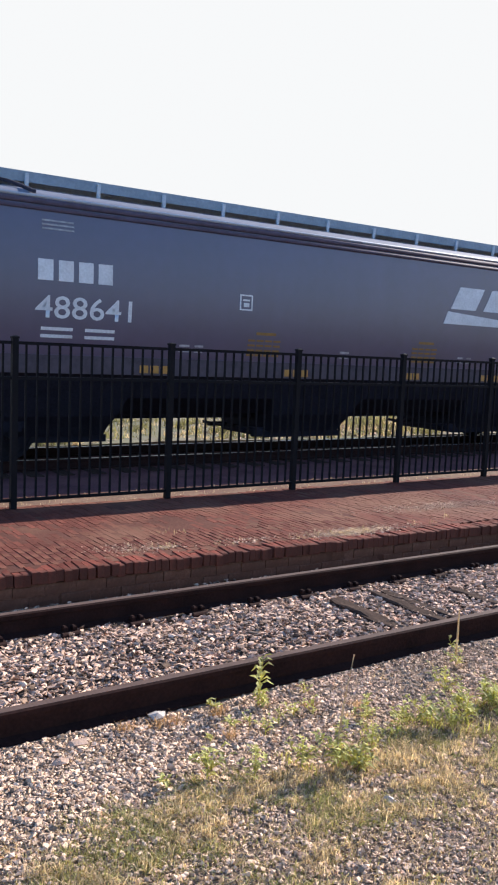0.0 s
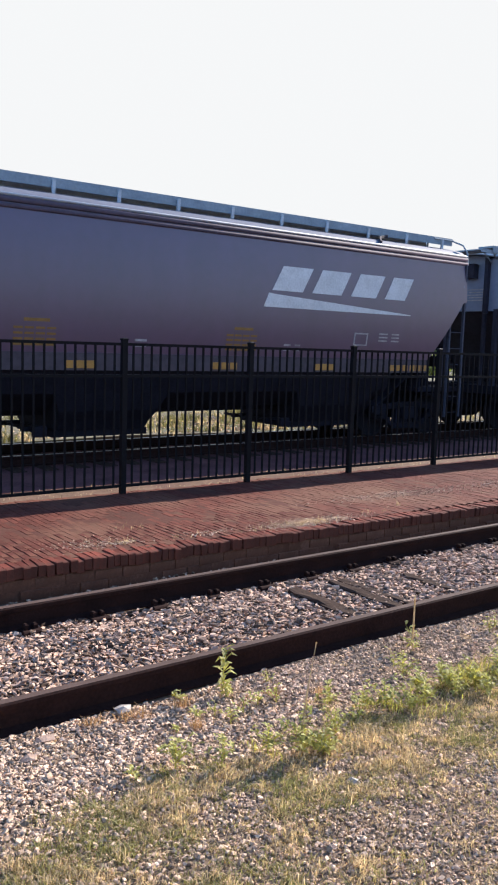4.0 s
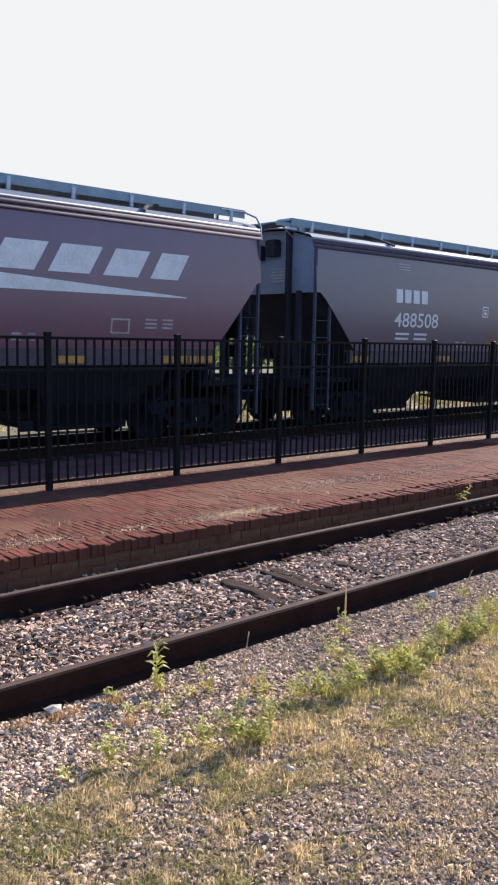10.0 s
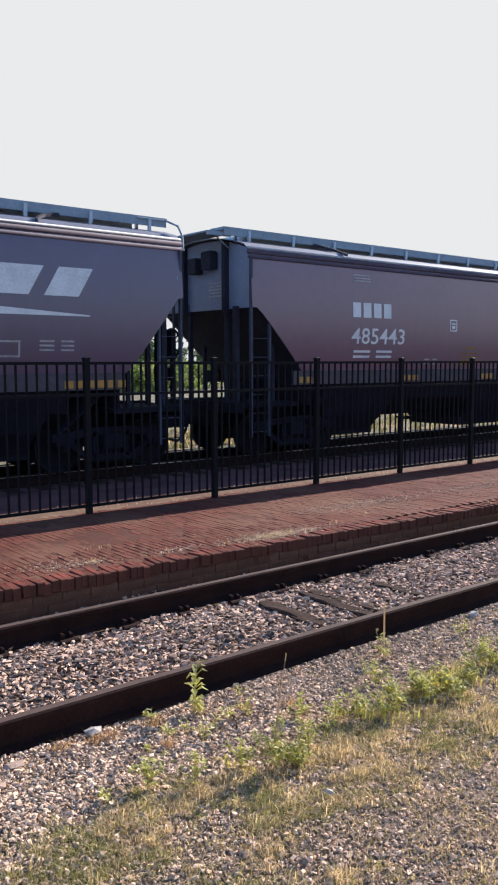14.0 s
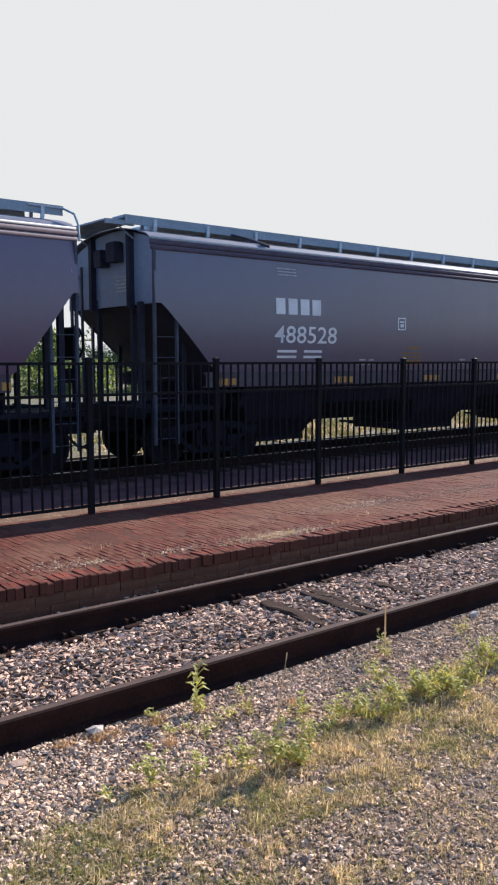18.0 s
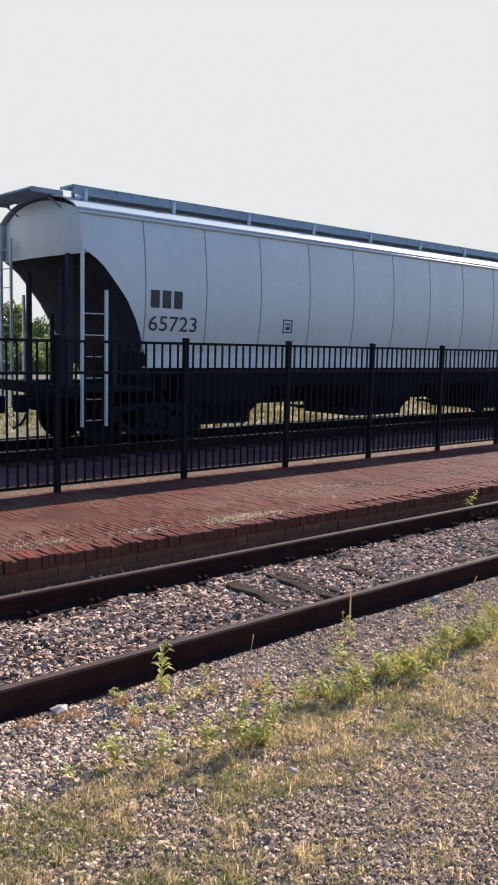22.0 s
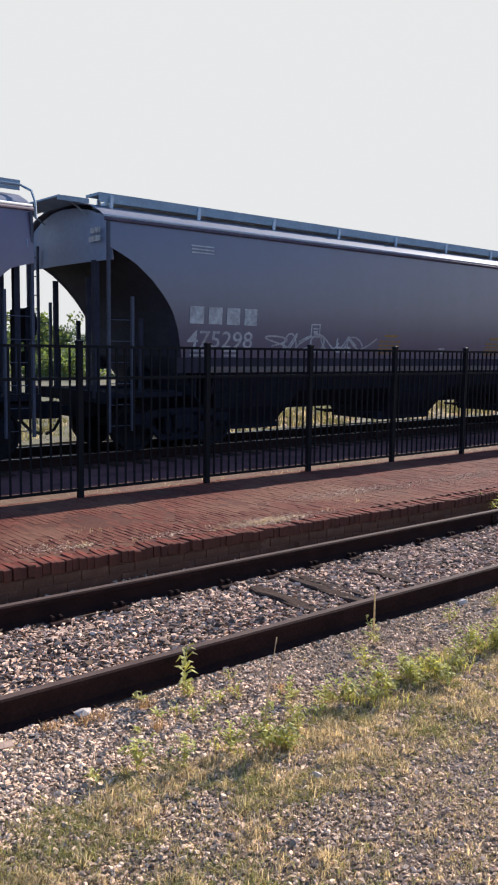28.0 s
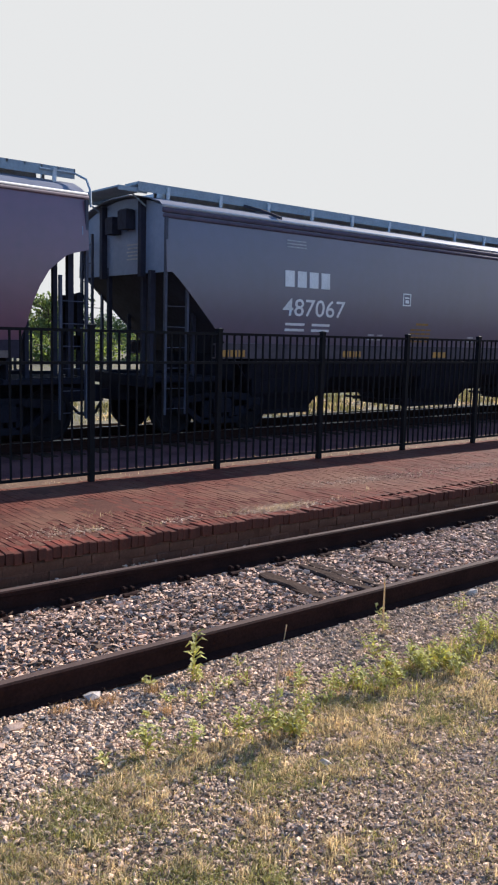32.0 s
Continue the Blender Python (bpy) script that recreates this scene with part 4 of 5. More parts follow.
    if style == "wedge":
        z0 = 2.95
        for x, w in ((12.02, 0.74), (13.0, 0.76), (14.02, 0.70), (14.98, 0.60)):
            part("slanted_block", block(x, z0, w, 0.46, 0.28), WHITE, car, "leaning white block")
        cols = []
        for i in range(17):
            u = i / 16
            x, top = 11.83 + 3.95 * u, 2.64 + 0.24 * (1 - u) + 0.02
            cols.append([(x, -half_width(2.64) - 0.008, 2.64), (x + (0.12 if i == 0 else 0.0), -half_width(top) - 0.008, top)])
        part("wedge_stripe", Shape().sheet(cols, (0, 0.005, 0)), WHITE, car, "long white wedge")
    elif style == "herald":
        emblem = part("round_emblem", emblem_ring(15.66, 2.90, 0.51, 0.74), WORN, car, "faded round emblem with a cross")
        part("inner_ring", emblem_ring(15.66, 2.90, 0.43, 0.48), WORN, emblem)
        for x, z, w, h in ((15.535, 2.48, 0.25, 0.84), (15.24, 2.775, 0.29, 0.25), (15.79, 2.775, 0.29, 0.25)):
            part("cross_arm", block(x, z, w, h, 0.0), WORN, emblem)
    if colour != "grey":
        for x in (7.1, 11.05):
            mark("warning_stencil", rect(x + 0.16, 2.19, 0.42, 0.05) + [b for k in range(4) for b in bars(x + 0.18 * k, 1.82, 4, 0.15, 0.035, 0.085)], STENCIL)
        mark("data_panel", frame_box(14.2, 1.98, 0.38, 0.26, 0.03) + bars(14.9, 2.08, 3, 0.6, 0.03, 0.07, 0.12) + bars(12.4, 1.84, 2, 0.4, 0.035, 0.09, 0.1) + bars(9.2, 1.84, 2, 0.22, 0.04, 0.09)
             + bars(5.75, 1.84, 2, 0.46, 0.035, 0.09, 0.1), WORN)
        for x in (1.9, 5.05, 7.95, 10.8, 13.2, 15.35, 15.95) if kind == 'straight' else ():
            for j in range(3):
                u = x + 0.19 * j
                part("reflector", shared(("reflector", round(u, 2)), lambda: Shape().box(u, u + 0.155, -1.508, -1.503, 1.475, 1.60), YELLOW), YELLOW, car)
    if sprayed:
        mark("graffiti", scribble(*sprayed), WHITE if sprayed[4] < 6 else WORN, "illegible pale spray-painted loops")
    return car


TRAIN = [  # end cut, paint, side marks, number, place of the marks, place of the small box, slack along the train, label
    ("straight", "dark", "wedge", "488641", 3.27, 6.87, 0.11, "dark brown covered hopper car with white wedge mark"),
    ("straight", "brown", "wedge", "488999", 2.25, 5.82, 0.04, "brown covered hopper car with white wedge mark"),
    ("straight", "brown", "wedge", "489005", 2.49, 5.90, -0.16, "brown covered hopper car with white wedge mark"),
    ("straight", "dark", "wedge", "487307", 3.27, 6.80, 0.0, "dark brown covered hopper car with white wedge mark"),
    ("arc", "brown", "wedge", "483084", 1.81, 4.72, -0.05, "brown covered hopper car with rounded end cuts"),
    ("straight", "red", "wedge", "485358", 3.28, 6.56, 0.14, "red-brown covered hopper car with white wedge mark"),
    ("straight", "dark", "wedge", "488508", 3.22, 6.82, 0.10, "dark brown covered hopper car with white wedge mark"),
    ("straight", "brown", "wedge", "489008", 2.43, 5.73, 0.01, "brown covered hopper car with white wedge mark"),
    ("straight", "red", "wedge", "485443", 3.30, 6.60, -0.03, "red-brown covered hopper car with white wedge mark"),
    ("straight", "brown", "wedge", "489010", 2.33, 5.80, -0.11, "brown covered hopper car with white wedge mark"),
    ("straight", "dark", "wedge", "488528", 3.32, 6.90, -0.28, "dark brown covered hopper car with white wedge mark"),
    ("arc", "dark", "herald", "473212", 1.91, 4.95, -0.17, "dark brown covered hopper car with faded round emblem"),
    ("arc", "grey", "plain", "65723", 1.75, 5.0, 0.08, "light grey covered hopper car with upright seams"),
    ("arc", "brown", "wedge", "482438", 2.06, 5.90, 0.15, "brown covered hopper car with rounded end cuts"),
    ("arc", "brown", "wedge", "", 2.0, 4.85, -0.08, "brown covered hopper car with rounded end cuts"),
    ("arc", "dark", "herald", "475298", 1.95, 5.0, -0.03, "dark brown covered hopper car with faded round emblem"),
    ("arc", "red", "wedge", "473072", 2.06, 5.21, 0.10, "red-brown covered hopper car with rounded end cuts"),
    ("straight", "dark", "wedge", "487067", 3.28, 6.75, 0.05, "dark brown covered hopper car with white wedge mark"),
]
SPRAYED = {4: (7.6, 13.6, 1.76, 2.02, 15, 4), 11: (3.7, 4.55, 2.0, 2.5, 5, 11), 15: (3.9, 6.9, 1.84, 2.22, 8, 15)}
CARS = []
for i, (kind, colour, style, digits, mark_x, box_x, slack, label) in enumerate(TRAIN):
    CARS.append((hopper_car(kind, colour, label, digits, mark_x, box_x, style, SPRAYED.get(i)), i * PITCH + slack))


# ---- distance ----
def leafy_tree(x, y, height, spread, seed, name="tree", label="green broadleaf tree in full leaf at the edge of the meadow"):
    rnd = random.Random(seed)
    tree = thing(name, label, name, group=name + "s beyond the main track", at=pose(x, y, 0, 0, 0, rnd.uniform(0, 360)))
    trunk = Shape().tube([(0, 0, -0.2), (0.05, 0.03, height * 0.25), (0.0, 0.1, height * 0.5), (0.1, 0.1, height * 0.8)], [height * 0.035, height * 0.028, height * 0.02, height * 0.006], 8)
    for i in range(7):
        a, z = rnd.uniform(0, 6.28), height * rnd.uniform(0.25, 0.6)
        trunk.tube([(0, 0, z), (spread * 0.3 * math.cos(a), spread * 0.3 * math.sin(a), z + height * 0.12), (spread * 0.6 * math.cos(a), spread * 0.6 * math.sin(a), z + height * 0.22)],
                   [height * 0.012, height * 0.008, height * 0.003], 6)
    part("trunk", trunk, BARK, tree)
    crown = Shape()
    clumps = [(rnd.gauss(0, spread * 0.36), rnd.gauss(0, spread * 0.36), height * (0.08 + 0.76 * rnd.random()), spread * rnd.uniform(0.18, 0.34)) for _ in range(32)]
    for cx, cy, cz, r in clumps:
        for _ in range(52):
            d = Vector((rnd.gauss(0, 1), rnd.gauss(0, 1), rnd.gauss(0, 0.7))).normalized() * r * rnd.uniform(0.55, 1.05)
            p = Vector((cx, cy, cz)) + d
            u = Vector((rnd.gauss(0, 1), rnd.gauss(0, 1), rnd.gauss(0, 1))).normalized() * (0.06 + height * 0.028)
            w = u.cross(Vector((rnd.gauss(0, 1), rnd.gauss(0, 1), rnd.gauss(0, 1)))).normalized() * (0.04 + height * 0.018)
            k = len(crown.v)
            crown.v += [tuple(p - u), tuple(p + w), tuple(p + u), tuple(p - w)]
            crown.f.append((k, k + 1, k + 2, k + 3))
    part("crown", crown, LEAF, tree)
    return tree


rnd = random.Random(5)
for i in range(64):
    x = -2 + i * 3.6 + rnd.uniform(-1.2, 1.2)
    leafy_tree(x, 112 + rnd.uniform(-10, 16), rnd.uniform(4.6, 7.2), rnd.uniform(4.4, 6.2), 100 + i)
for i in range(34):
    leafy_tree(6 + i * 2.3 + rnd.uniform(-0.8, 0.8), 45 + rnd.uniform(-4, 7), rnd.uniform(1.4, 2.5), rnd.uniform(2.0, 2.9), 300 + i, "shrub", "low green leafy shrub on the meadow")

hazy_sky = Shape().loft([[(-0 + 1800 * math.sin(a), 1800 * math.cos(a), z) for z in (-40, 900)] for a in (radians(d) for d in range(-40, 131, 10))], closed=False)
thing("backdrop", "bright white hazy sky", "sky", kind="structure", shape=hazy_sky, mat=SKY_HAZE)


# ---- ground cover ----
def stone_templates(count, seed, flat=0.62, long=1.25, chips=False):
    r = np.random.RandomState(seed)
    if chips:
        v = np.array([(1, 0.2, 0), (-1, -0.2, 0), (0.2, 1, 0), (-0.2, -1, 0), (0.3, 0.2, 1), (-0.2, 0.1, -1)])
        f = np.array([(0, 2, 4), (2, 1, 4), (1, 3, 4), (3, 0, 4), (2, 0, 5), (1, 2, 5), (3, 1, 5), (0, 3, 5)])
        return [(v + r.normal(0, 0.25, (6, 3))) * (0.6 + 0.6 * r.rand(6, 1)) * np.array([long, 0.95, flat * 1.15]) for _ in range(count)], f
    g = (1 + 5 ** 0.5) / 2
    v = np.array([(-1, g, 0), (1, g, 0), (-1, -g, 0), (1, -g, 0), (0, -1, g), (0, 1, g), (0, -1, -g), (0, 1, -g), (g, 0, -1), (g, 0, 1), (-g, 0, -1), (-g, 0, 1)]) / 1.9
    f = np.array([(0, 11, 5), (0, 5, 1), (0, 1, 7), (0, 7, 10), (0, 10, 11), (1, 5, 9), (5, 11, 4), (11, 10, 2), (10, 7, 6), (7, 1, 8), (3, 9, 4), (3, 4, 2), (3, 2, 6), (3, 6, 8),
                  (3, 8, 9), (4, 9, 5), (2, 4, 11), (6, 2, 10), (8, 6, 7), (9, 8, 1)])
    return [v * (0.4 + 0.95 * r.rand(12, 1)) * np.array([long, 0.85, flat]) for _ in range(count)], f


def stones(name, label, places, seed, mat, flat=0.62, long=1.25, tilt=0.45, chips=False):
    """A field of separate stones as one object; places: rows of x, y, z, radius."""
    temps, f = stone_templates(16, seed, flat, long, chips)
    r = np.random.RandomState(seed + 1)
    p = np.array(places)
    n = len(p)
    pick = r.randint(0, len(temps), n)
    a, b = r.rand(n) * 6.283, r.normal(0, tilt, n)
    base = np.array(temps)[pick] * p[:, 3][:, None, None]
    ca, sa, cb, sb = np.cos(a)[:, None], np.sin(a)[:, None], np.cos(b)[:, None], np.sin(b)[:, None]
    x, y, z = base[..., 0], base[..., 1], base[..., 2]
    y, z = y * cb - z * sb, y * sb + z * cb
    x, y = x * ca - y * sa, x * sa + y * ca
    co = np.stack([x + p[:, 0:1], y + p[:, 1:2], z + p[:, 2:3]], -1).reshape(-1, 3)
    faces = (f[None] + (np.arange(n) * len(temps[0]))[:, None, None]).reshape(-1, 3)
    me = bpy.data.meshes.new(name)
    me.vertices.add(len(co))
    me.vertices.foreach_set("co", co.ravel())
    me.loops.add(len(faces) * 3)
    me.loops.foreach_set("vertex_index", faces.ravel())
    me.polygons.add(len(faces))
    me.polygons.foreach_set("loop_start", np.arange(len(faces)) * 3)
    me.materials.append(mat)
    me.shade_flat()
    me.update(calc_edges=True)
    return tagged(new(name, me), label, "gravel", kind="stuff")


def ramp(v, a, b):
    """0 at a, 1 at b, straight between."""
    return max(0.0, min(1.0, (v - a) / (b - a)))


def grassiness(x, y):
    """How thickly grass grows at a place in front of the siding, 0 to 1."""
    top = 3.08 + 0.16 * noise.noise((x * 1.9, 0, 7)) + 0.10 * noise.noise((x * 6, 2, 7)) + 0.02 * max(0.0, x - 4.0)
    low = 2.18 + 0.16 * ramp(x, 1.5, 1.9) + 0.10 * noise.noise((x * 2.2, 5, 7))
    band = ramp(y, low - 0.10, low + 0.16) * ramp(y, top + 0.08, top - 0.10)
    for gx, gy, rx, ry in ((1.50, 2.68, 0.16, 0.11), (1.85, 2.25, 0.34, 0.16), (1.05, 2.45, 0.20, 0.10)):
        band *= ramp(math.hypot((x - gx) / rx, (y - gy) / ry), 0.6, 1.25)
    spur = 0.8 * ramp(math.hypot((x - 1.64) / 0.22, (y - 1.98) / 0.22), 1.0, 0.3) + 0.6 * ramp(math.hypot((x - 1.2) / 0.3, (y - 2.1) / 0.2), 1.0, 0.3)
    patch = 0.50 + 0.9 * noise.noise((x * 2.6, y * 2.6, 4)) + 1.3 * noise.noise((x * 8, y * 8, 1)) + 1.2 * noise.noise((x * 19, y * 19, 3))
    return max(0.0, min(1.0, (band + spur) * max(0.06, patch)))


g = np.random.RandomState(3)
places = []
for n, xa, xb, ya, yb, r0, r1, z in ((26000, 0.3, 8.0, 4.05, 5.40, 0.008, 0.018, 0.035), (12000, 0.3, 8.0, 4.05, 5.40, 0.011, 0.023, 0.045), (9000, 8.0, 20.0, 4.05, 5.40, 0.018, 0.035, 0.035), (2500, 20.0, 45.0, 4.05, 5.40, 0.05, 0.09, 0.03), (3500, -6.0, 0.3, 4.05, 5.40, 0.022, 0.04, 0.03)):
    for x, y, r in zip(g.uniform(xa, xb, n), g.uniform(ya, yb, n), g.uniform(r0, r1, n)):
        places.append((x, y, z - 0.045 * max(0.0, min(1.0, (y - 4.95) / 0.25)) + 0.02 * noise.noise((x * 1.5, y * 1.5, 0)) + g.uniform(-0.022, 0.014), r))
stones("track_gravel", "crushed pinkish grey stone between the siding rails", [p for p in places if p[3] > 0.0125], 5, STONE, 0.5, 1.6, 0.8)
stones("stone_chips", "small crushed stone chips between the siding rails", [p for p in places if p[3] <= 0.0125], 6, STONE, 0.5, 1.6, 0.8, True)
places = []
for n, xa, xb, ya, yb, r0, r1 in ((34000, 0.2, 4.2, 1.3, 3.88, 0.003, 0.007), (36000, 0.2, 6.0, 1.3, 3.88, 0.005, 0.012), (6000, 0.2, 6.0, 1.3, 3.88, 0.010, 0.017), (1300, 0.2, 2.6, 2.9, 3.88, 0.010, 0.020), (9000, 0.2, 3.0, 2.9, 3.88, 0.005, 0.011), (4500, 6.0, 16.0, 2.0, 3.88, 0.014, 0.03), (3200, 0.3, 12, 5.56, 6.12, 0.008, 0.020), (1200, 12.0, 40.0, 5.56, 5.95, 0.03, 0.05), (2500, 16.0, 45.0, 1.5, 3.88, 0.04, 0.07), (5000, -6.0, 0.2, -1.5, 3.88, 0.012, 0.024), (3000, 0.2, 9.0, -1.5, 1.3, 0.011, 0.022), (22000, -5.0, 0.2, -1.8, 3.88, 0.006, 0.010), (18000, 0.2, 6.5, -1.8, 1.3, 0.006, 0.010)):
    for x, y, r in zip(g.uniform(xa, xb, n), g.uniform(ya, yb, n), g.uniform(r0, r1, n)):
        if y < 4 and r > 0.018 and grassiness(x, y) > 0.5 and g.rand() < 0.8:
            continue
        if y < 2.35 and x > 1.8 and r > 0.012 and g.rand() < 0.7:
            continue
        z = 0.022 * noise.noise((x * 0.9, y * 0.9, 0)) if y < 5 else -0.070 + 0.045 * max(0.0, y - 5.56) / 0.45 * (0.7 + 0.6 * noise.noise((x * 2, y, 5)))
        places.append((x, y, z + g.uniform(0.15, 0.75) * r, r))
stones("loose_gravel", "loose grey and pink stone in front of the siding", [p for p in places if p[3] > 0.0118], 15, STONE_DULL)
stones("fine_gravel", "fine pinkish brown gravel and grit on the ground", [p for p in places if p[3] <= 0.0118], 17, STONE_DULL, chips=True)
for x, y, r in ((1.5, 3.84, 0.045), (4.93, 3.78, 0.045), (2.05, 2.55, 0.03), (1.0, 3.75, 0.05), (0.85, 3.6, 0.04)):
    stone = Shape()
    tv, tf = stone_templates(1, int(x * 100))
    stone.v, stone.f = [tuple(p * r) for p in tv[0]], [tuple(int(i) for i in t) for t in tf]
    thing("stone", "single pale stone lying in the gravel", "stone", group="larger stones", at=pose(x, y, r * 0.4), shape=stone, mat=PALE_STONE if x > 1.2 else STONE)

# half-buried ties of the siding
for x, top, y0, y1, w in ((3.76, 0.063, -0.70, 0.34, 0.075), (4.17, 0.072, -0.70, 0.32, 0.055), (4.31, 0.066, -0.68, 0.32, 0.045), (4.94, 0.061, -0.42, 0.16, 0.05), (6.6, 0.056, -0.5, 0.3, 0.08), (8.4, 0.056, -0.6, 0.3, 0.1)):
    tie = Shape()
    tr = random.Random(int(x * 10))
    n = 9
    for k in range(n):
        y = y0 + (y1 - y0) * k / (n - 1)
        e = 0.6 if k in (0, n - 1) else 1.0
        a, b = w * e + tr.uniform(-0.015, 0.015), w * e + tr.uniform(-0.015, 0.015)
        tie.v += [(-a, y, -0.1), (b, y, -0.1), (b, y, tr.uniform(-0.014, -0.004)), (b * 0.7, y, tr.uniform(-0.004, 0.004)), (-a * 0.7, y, tr.uniform(-0.006, 0.004)), (-a, y, tr.uniform(-0.014, -0.004))]
        if k:
            o = 6 * k
            tie.f += [(o - 6 + q, o - 6 + (q + 1) % 6, o + (q + 1) % 6, o + q) for q in range(6)]
    tie.f += [(5, 4, 3, 2, 1, 0), tuple(range(6 * n - 6, 6 * n))]
    thing("railway_tie", "weathered dark timber tie half buried in stone", "railway tie", group="ties of the siding", at=pose(x, NEAR_Y + GAUGE / 2, top, 0, 0, tr.uniform(-1.5, 1.5)), shape=tie, mat=WOOD)
for k in range(24):
    x = 1.05 + 0.53 * k
    y = NEAR_Y + GAUGE - 0.11
    plate = Shape().chamfered(-0.08, 0.08, -0.07, 0.07, 0.0, 0.035, 0.01)
    plate.chamfered(-0.05, -0.02, -0.02, 0.03, 0.03, 0.075, 0.008).chamfered(0.02, 0.05, -0.02, 0.03, 0.03, 0.07, 0.008)
    thing("tie_plate", "rusty steel plate with spike heads beside the rail", "tie plate", group="tie plates", at=pose(x, y, -0.015, 0, 0, 3 * math.sin(k * 7)), shape=plate, mat=RAIL_RUST)


# a joint in the far rail of the siding
joint = thing("joint_bar", "rusty bolted steel bar joining two rails", "joint bar", at=pose(8.24, NEAR_Y + GAUGE - 0.016, 0))
part("bar", Shape().loft([[(x, y, z) for y, z in ((0.0, 0.035), (-0.034, 0.035), (-0.030, 0.055), (-0.016, 0.075), (-0.020, 0.105), (-0.036, 0.122), (-0.030, 0.130), (0.0, 0.130))] for x in (-0.46, 0.46)]), RAIL_RUST, joint)
for k in range(6):
    u = -0.38 + 0.152 * k
    part("bolt", Shape().tube([(u, -0.012, 0.088), (u, -0.048, 0.088)], 0.016, 6), RAIL_TOP, joint)


def blades(places, r, low, high, width, flop=0.9):
    """Bent grass blades: two faces each, tapering to the tip. places: x, y, z and the clump's share of the height."""
    sh = Shape()
    for x, y, z, share in places:
        a, h, lean = r.uniform(0, 6.283), r.uniform(low, high) * share, flop * r.random() ** 1.5
        w = width * r.uniform(0.6, 1.3)
        ux, uy = math.cos(a), math.sin(a)
        b = r.uniform(0, 6.283)
        px, py = math.cos(b) * w, math.sin(b) * w
        m, t = h * lean * 0.35, h * lean
        k = len(sh.v)
        sh.v += [(x - px, y - py, z), (x + px, y + py, z), (x + ux * m + px * 0.8, y + uy * m + py * 0.8, z + h * 0.62), (x + ux * m - px * 0.8, y + uy * m - py * 0.8, z + h * 0.62), (x + ux * t, y + uy * t, z + h)]
        sh.f += [(k, k + 1, k + 2, k + 3), (k + 3, k + 2, k + 4)]
    return sh


r = random.Random(21)


def sown(count, x0, x1, y0, y1, chance, each, spread, z=0.0):
    """Places of blades, in small clumps, where chance(x, y) allows."""
    out = []
    while len(out) < count:
        x, y = r.uniform(x0, x1), r.uniform(y0, y1)
        if r.random() < chance(x, y):
            k = r.uniform(0.5, 1.5)
            base = z + 0.022 * noise.noise((x * 0.9, y * 0.9, 0)) - 0.004 if y < 5 else z
            for _ in range(max(2, int(each * k))):
                out.append((x + r.gauss(0, spread * k), y + r.gauss(0, spread * k), base, k))
    return out


def greenness(x, y):
    """Where the short grass stays green."""
    g = noise.noise((x * 1.7, y * 1.7, 8)) + 0.6 * noise.noise((x * 5, y * 5, 3)) + 0.25 * ramp(x, 1.7, 1.2) + 0.3 * ramp(y, 2.4, 2.1)
    return 0.15 + 0.7 * ramp(g, -0.1, 0.5)


def lush(x, y):
    """The fresh growth along the grass's far border."""
    yc = 2.98 + 0.03 * (x - 2.2)
    return max(0.0, 1 - abs(y - yc) / 0.20) * ramp(x, 1.7, 2.3) * max(0.0, min(1.0, 0.4 + 1.6 * noise.noise((x * 2.6, y * 2.6, 12))))


def golden(x, y):
    return grassiness(x, y) ** 1.3 * (1 - 0.8 * greenness(x, y)) + (0.045 if y < 2.5 else 0.022 if y < 3.2 else 0.012)


def olive(x, y):
    return grassiness(x, y) * greenness(x, y) + (0.016 if y < 2.6 else 0.0)


dry = sown(72000, 0.2, 5.2, 1.4, 3.75, golden, 6, 0.018) + sown(12000, 5.0, 13, 1.8, 3.75, golden, 9, 0.02) + sown(3000, -3, 0.2, 1.4, 3.5, golden, 9, 0.02)
tall = sown(17000, 0.3, 5.0, 1.5, 3.6, lambda x, y: golden(x, y) ** 1.6, 22, 0.016) + sown(5000, 5.0, 10, 2, 3.6, lambda x, y: grassiness(x, y) ** 2, 24, 0.03)
fresh = sown(56000, 0.2, 5.2, 1.4, 3.5, olive, 7, 0.018) + sown(8000, 5, 11, 2, 3.8, olive, 10, 0.025)
growth = sown(2200, 1.7, 6.5, 2.6, 3.5, lush, 8, 0.022)
tagged(new("grass_tufts", blades(tall, r, 0.018, 0.050, 0.0018, 1.7).mesh("grass_tufts", STRAW)), "taller straw-coloured grass tufts", "grass", kind="stuff")
tagged(new("dry_grass", blades(dry, r, 0.007, 0.024, 0.0021, 2.4).mesh("dry_grass", STRAW)), "straw-coloured dry grass in low tufts", "grass", kind="stuff")
tagged(new("green_grass", blades(fresh, r, 0.009, 0.030, 0.0021, 2.1).mesh("green_grass", OLIVE)), "short olive-green grass among the dry tufts", "grass", kind="stuff")
tagged(new("lush_grass", blades(growth, r, 0.025, 0.075, 0.0022, 1.2).mesh("lush_grass", GREEN)), "fresh yellow-green growth along the grass border", "grass", kind="stuff")
grit = np.random.RandomState(21)
sandy = []
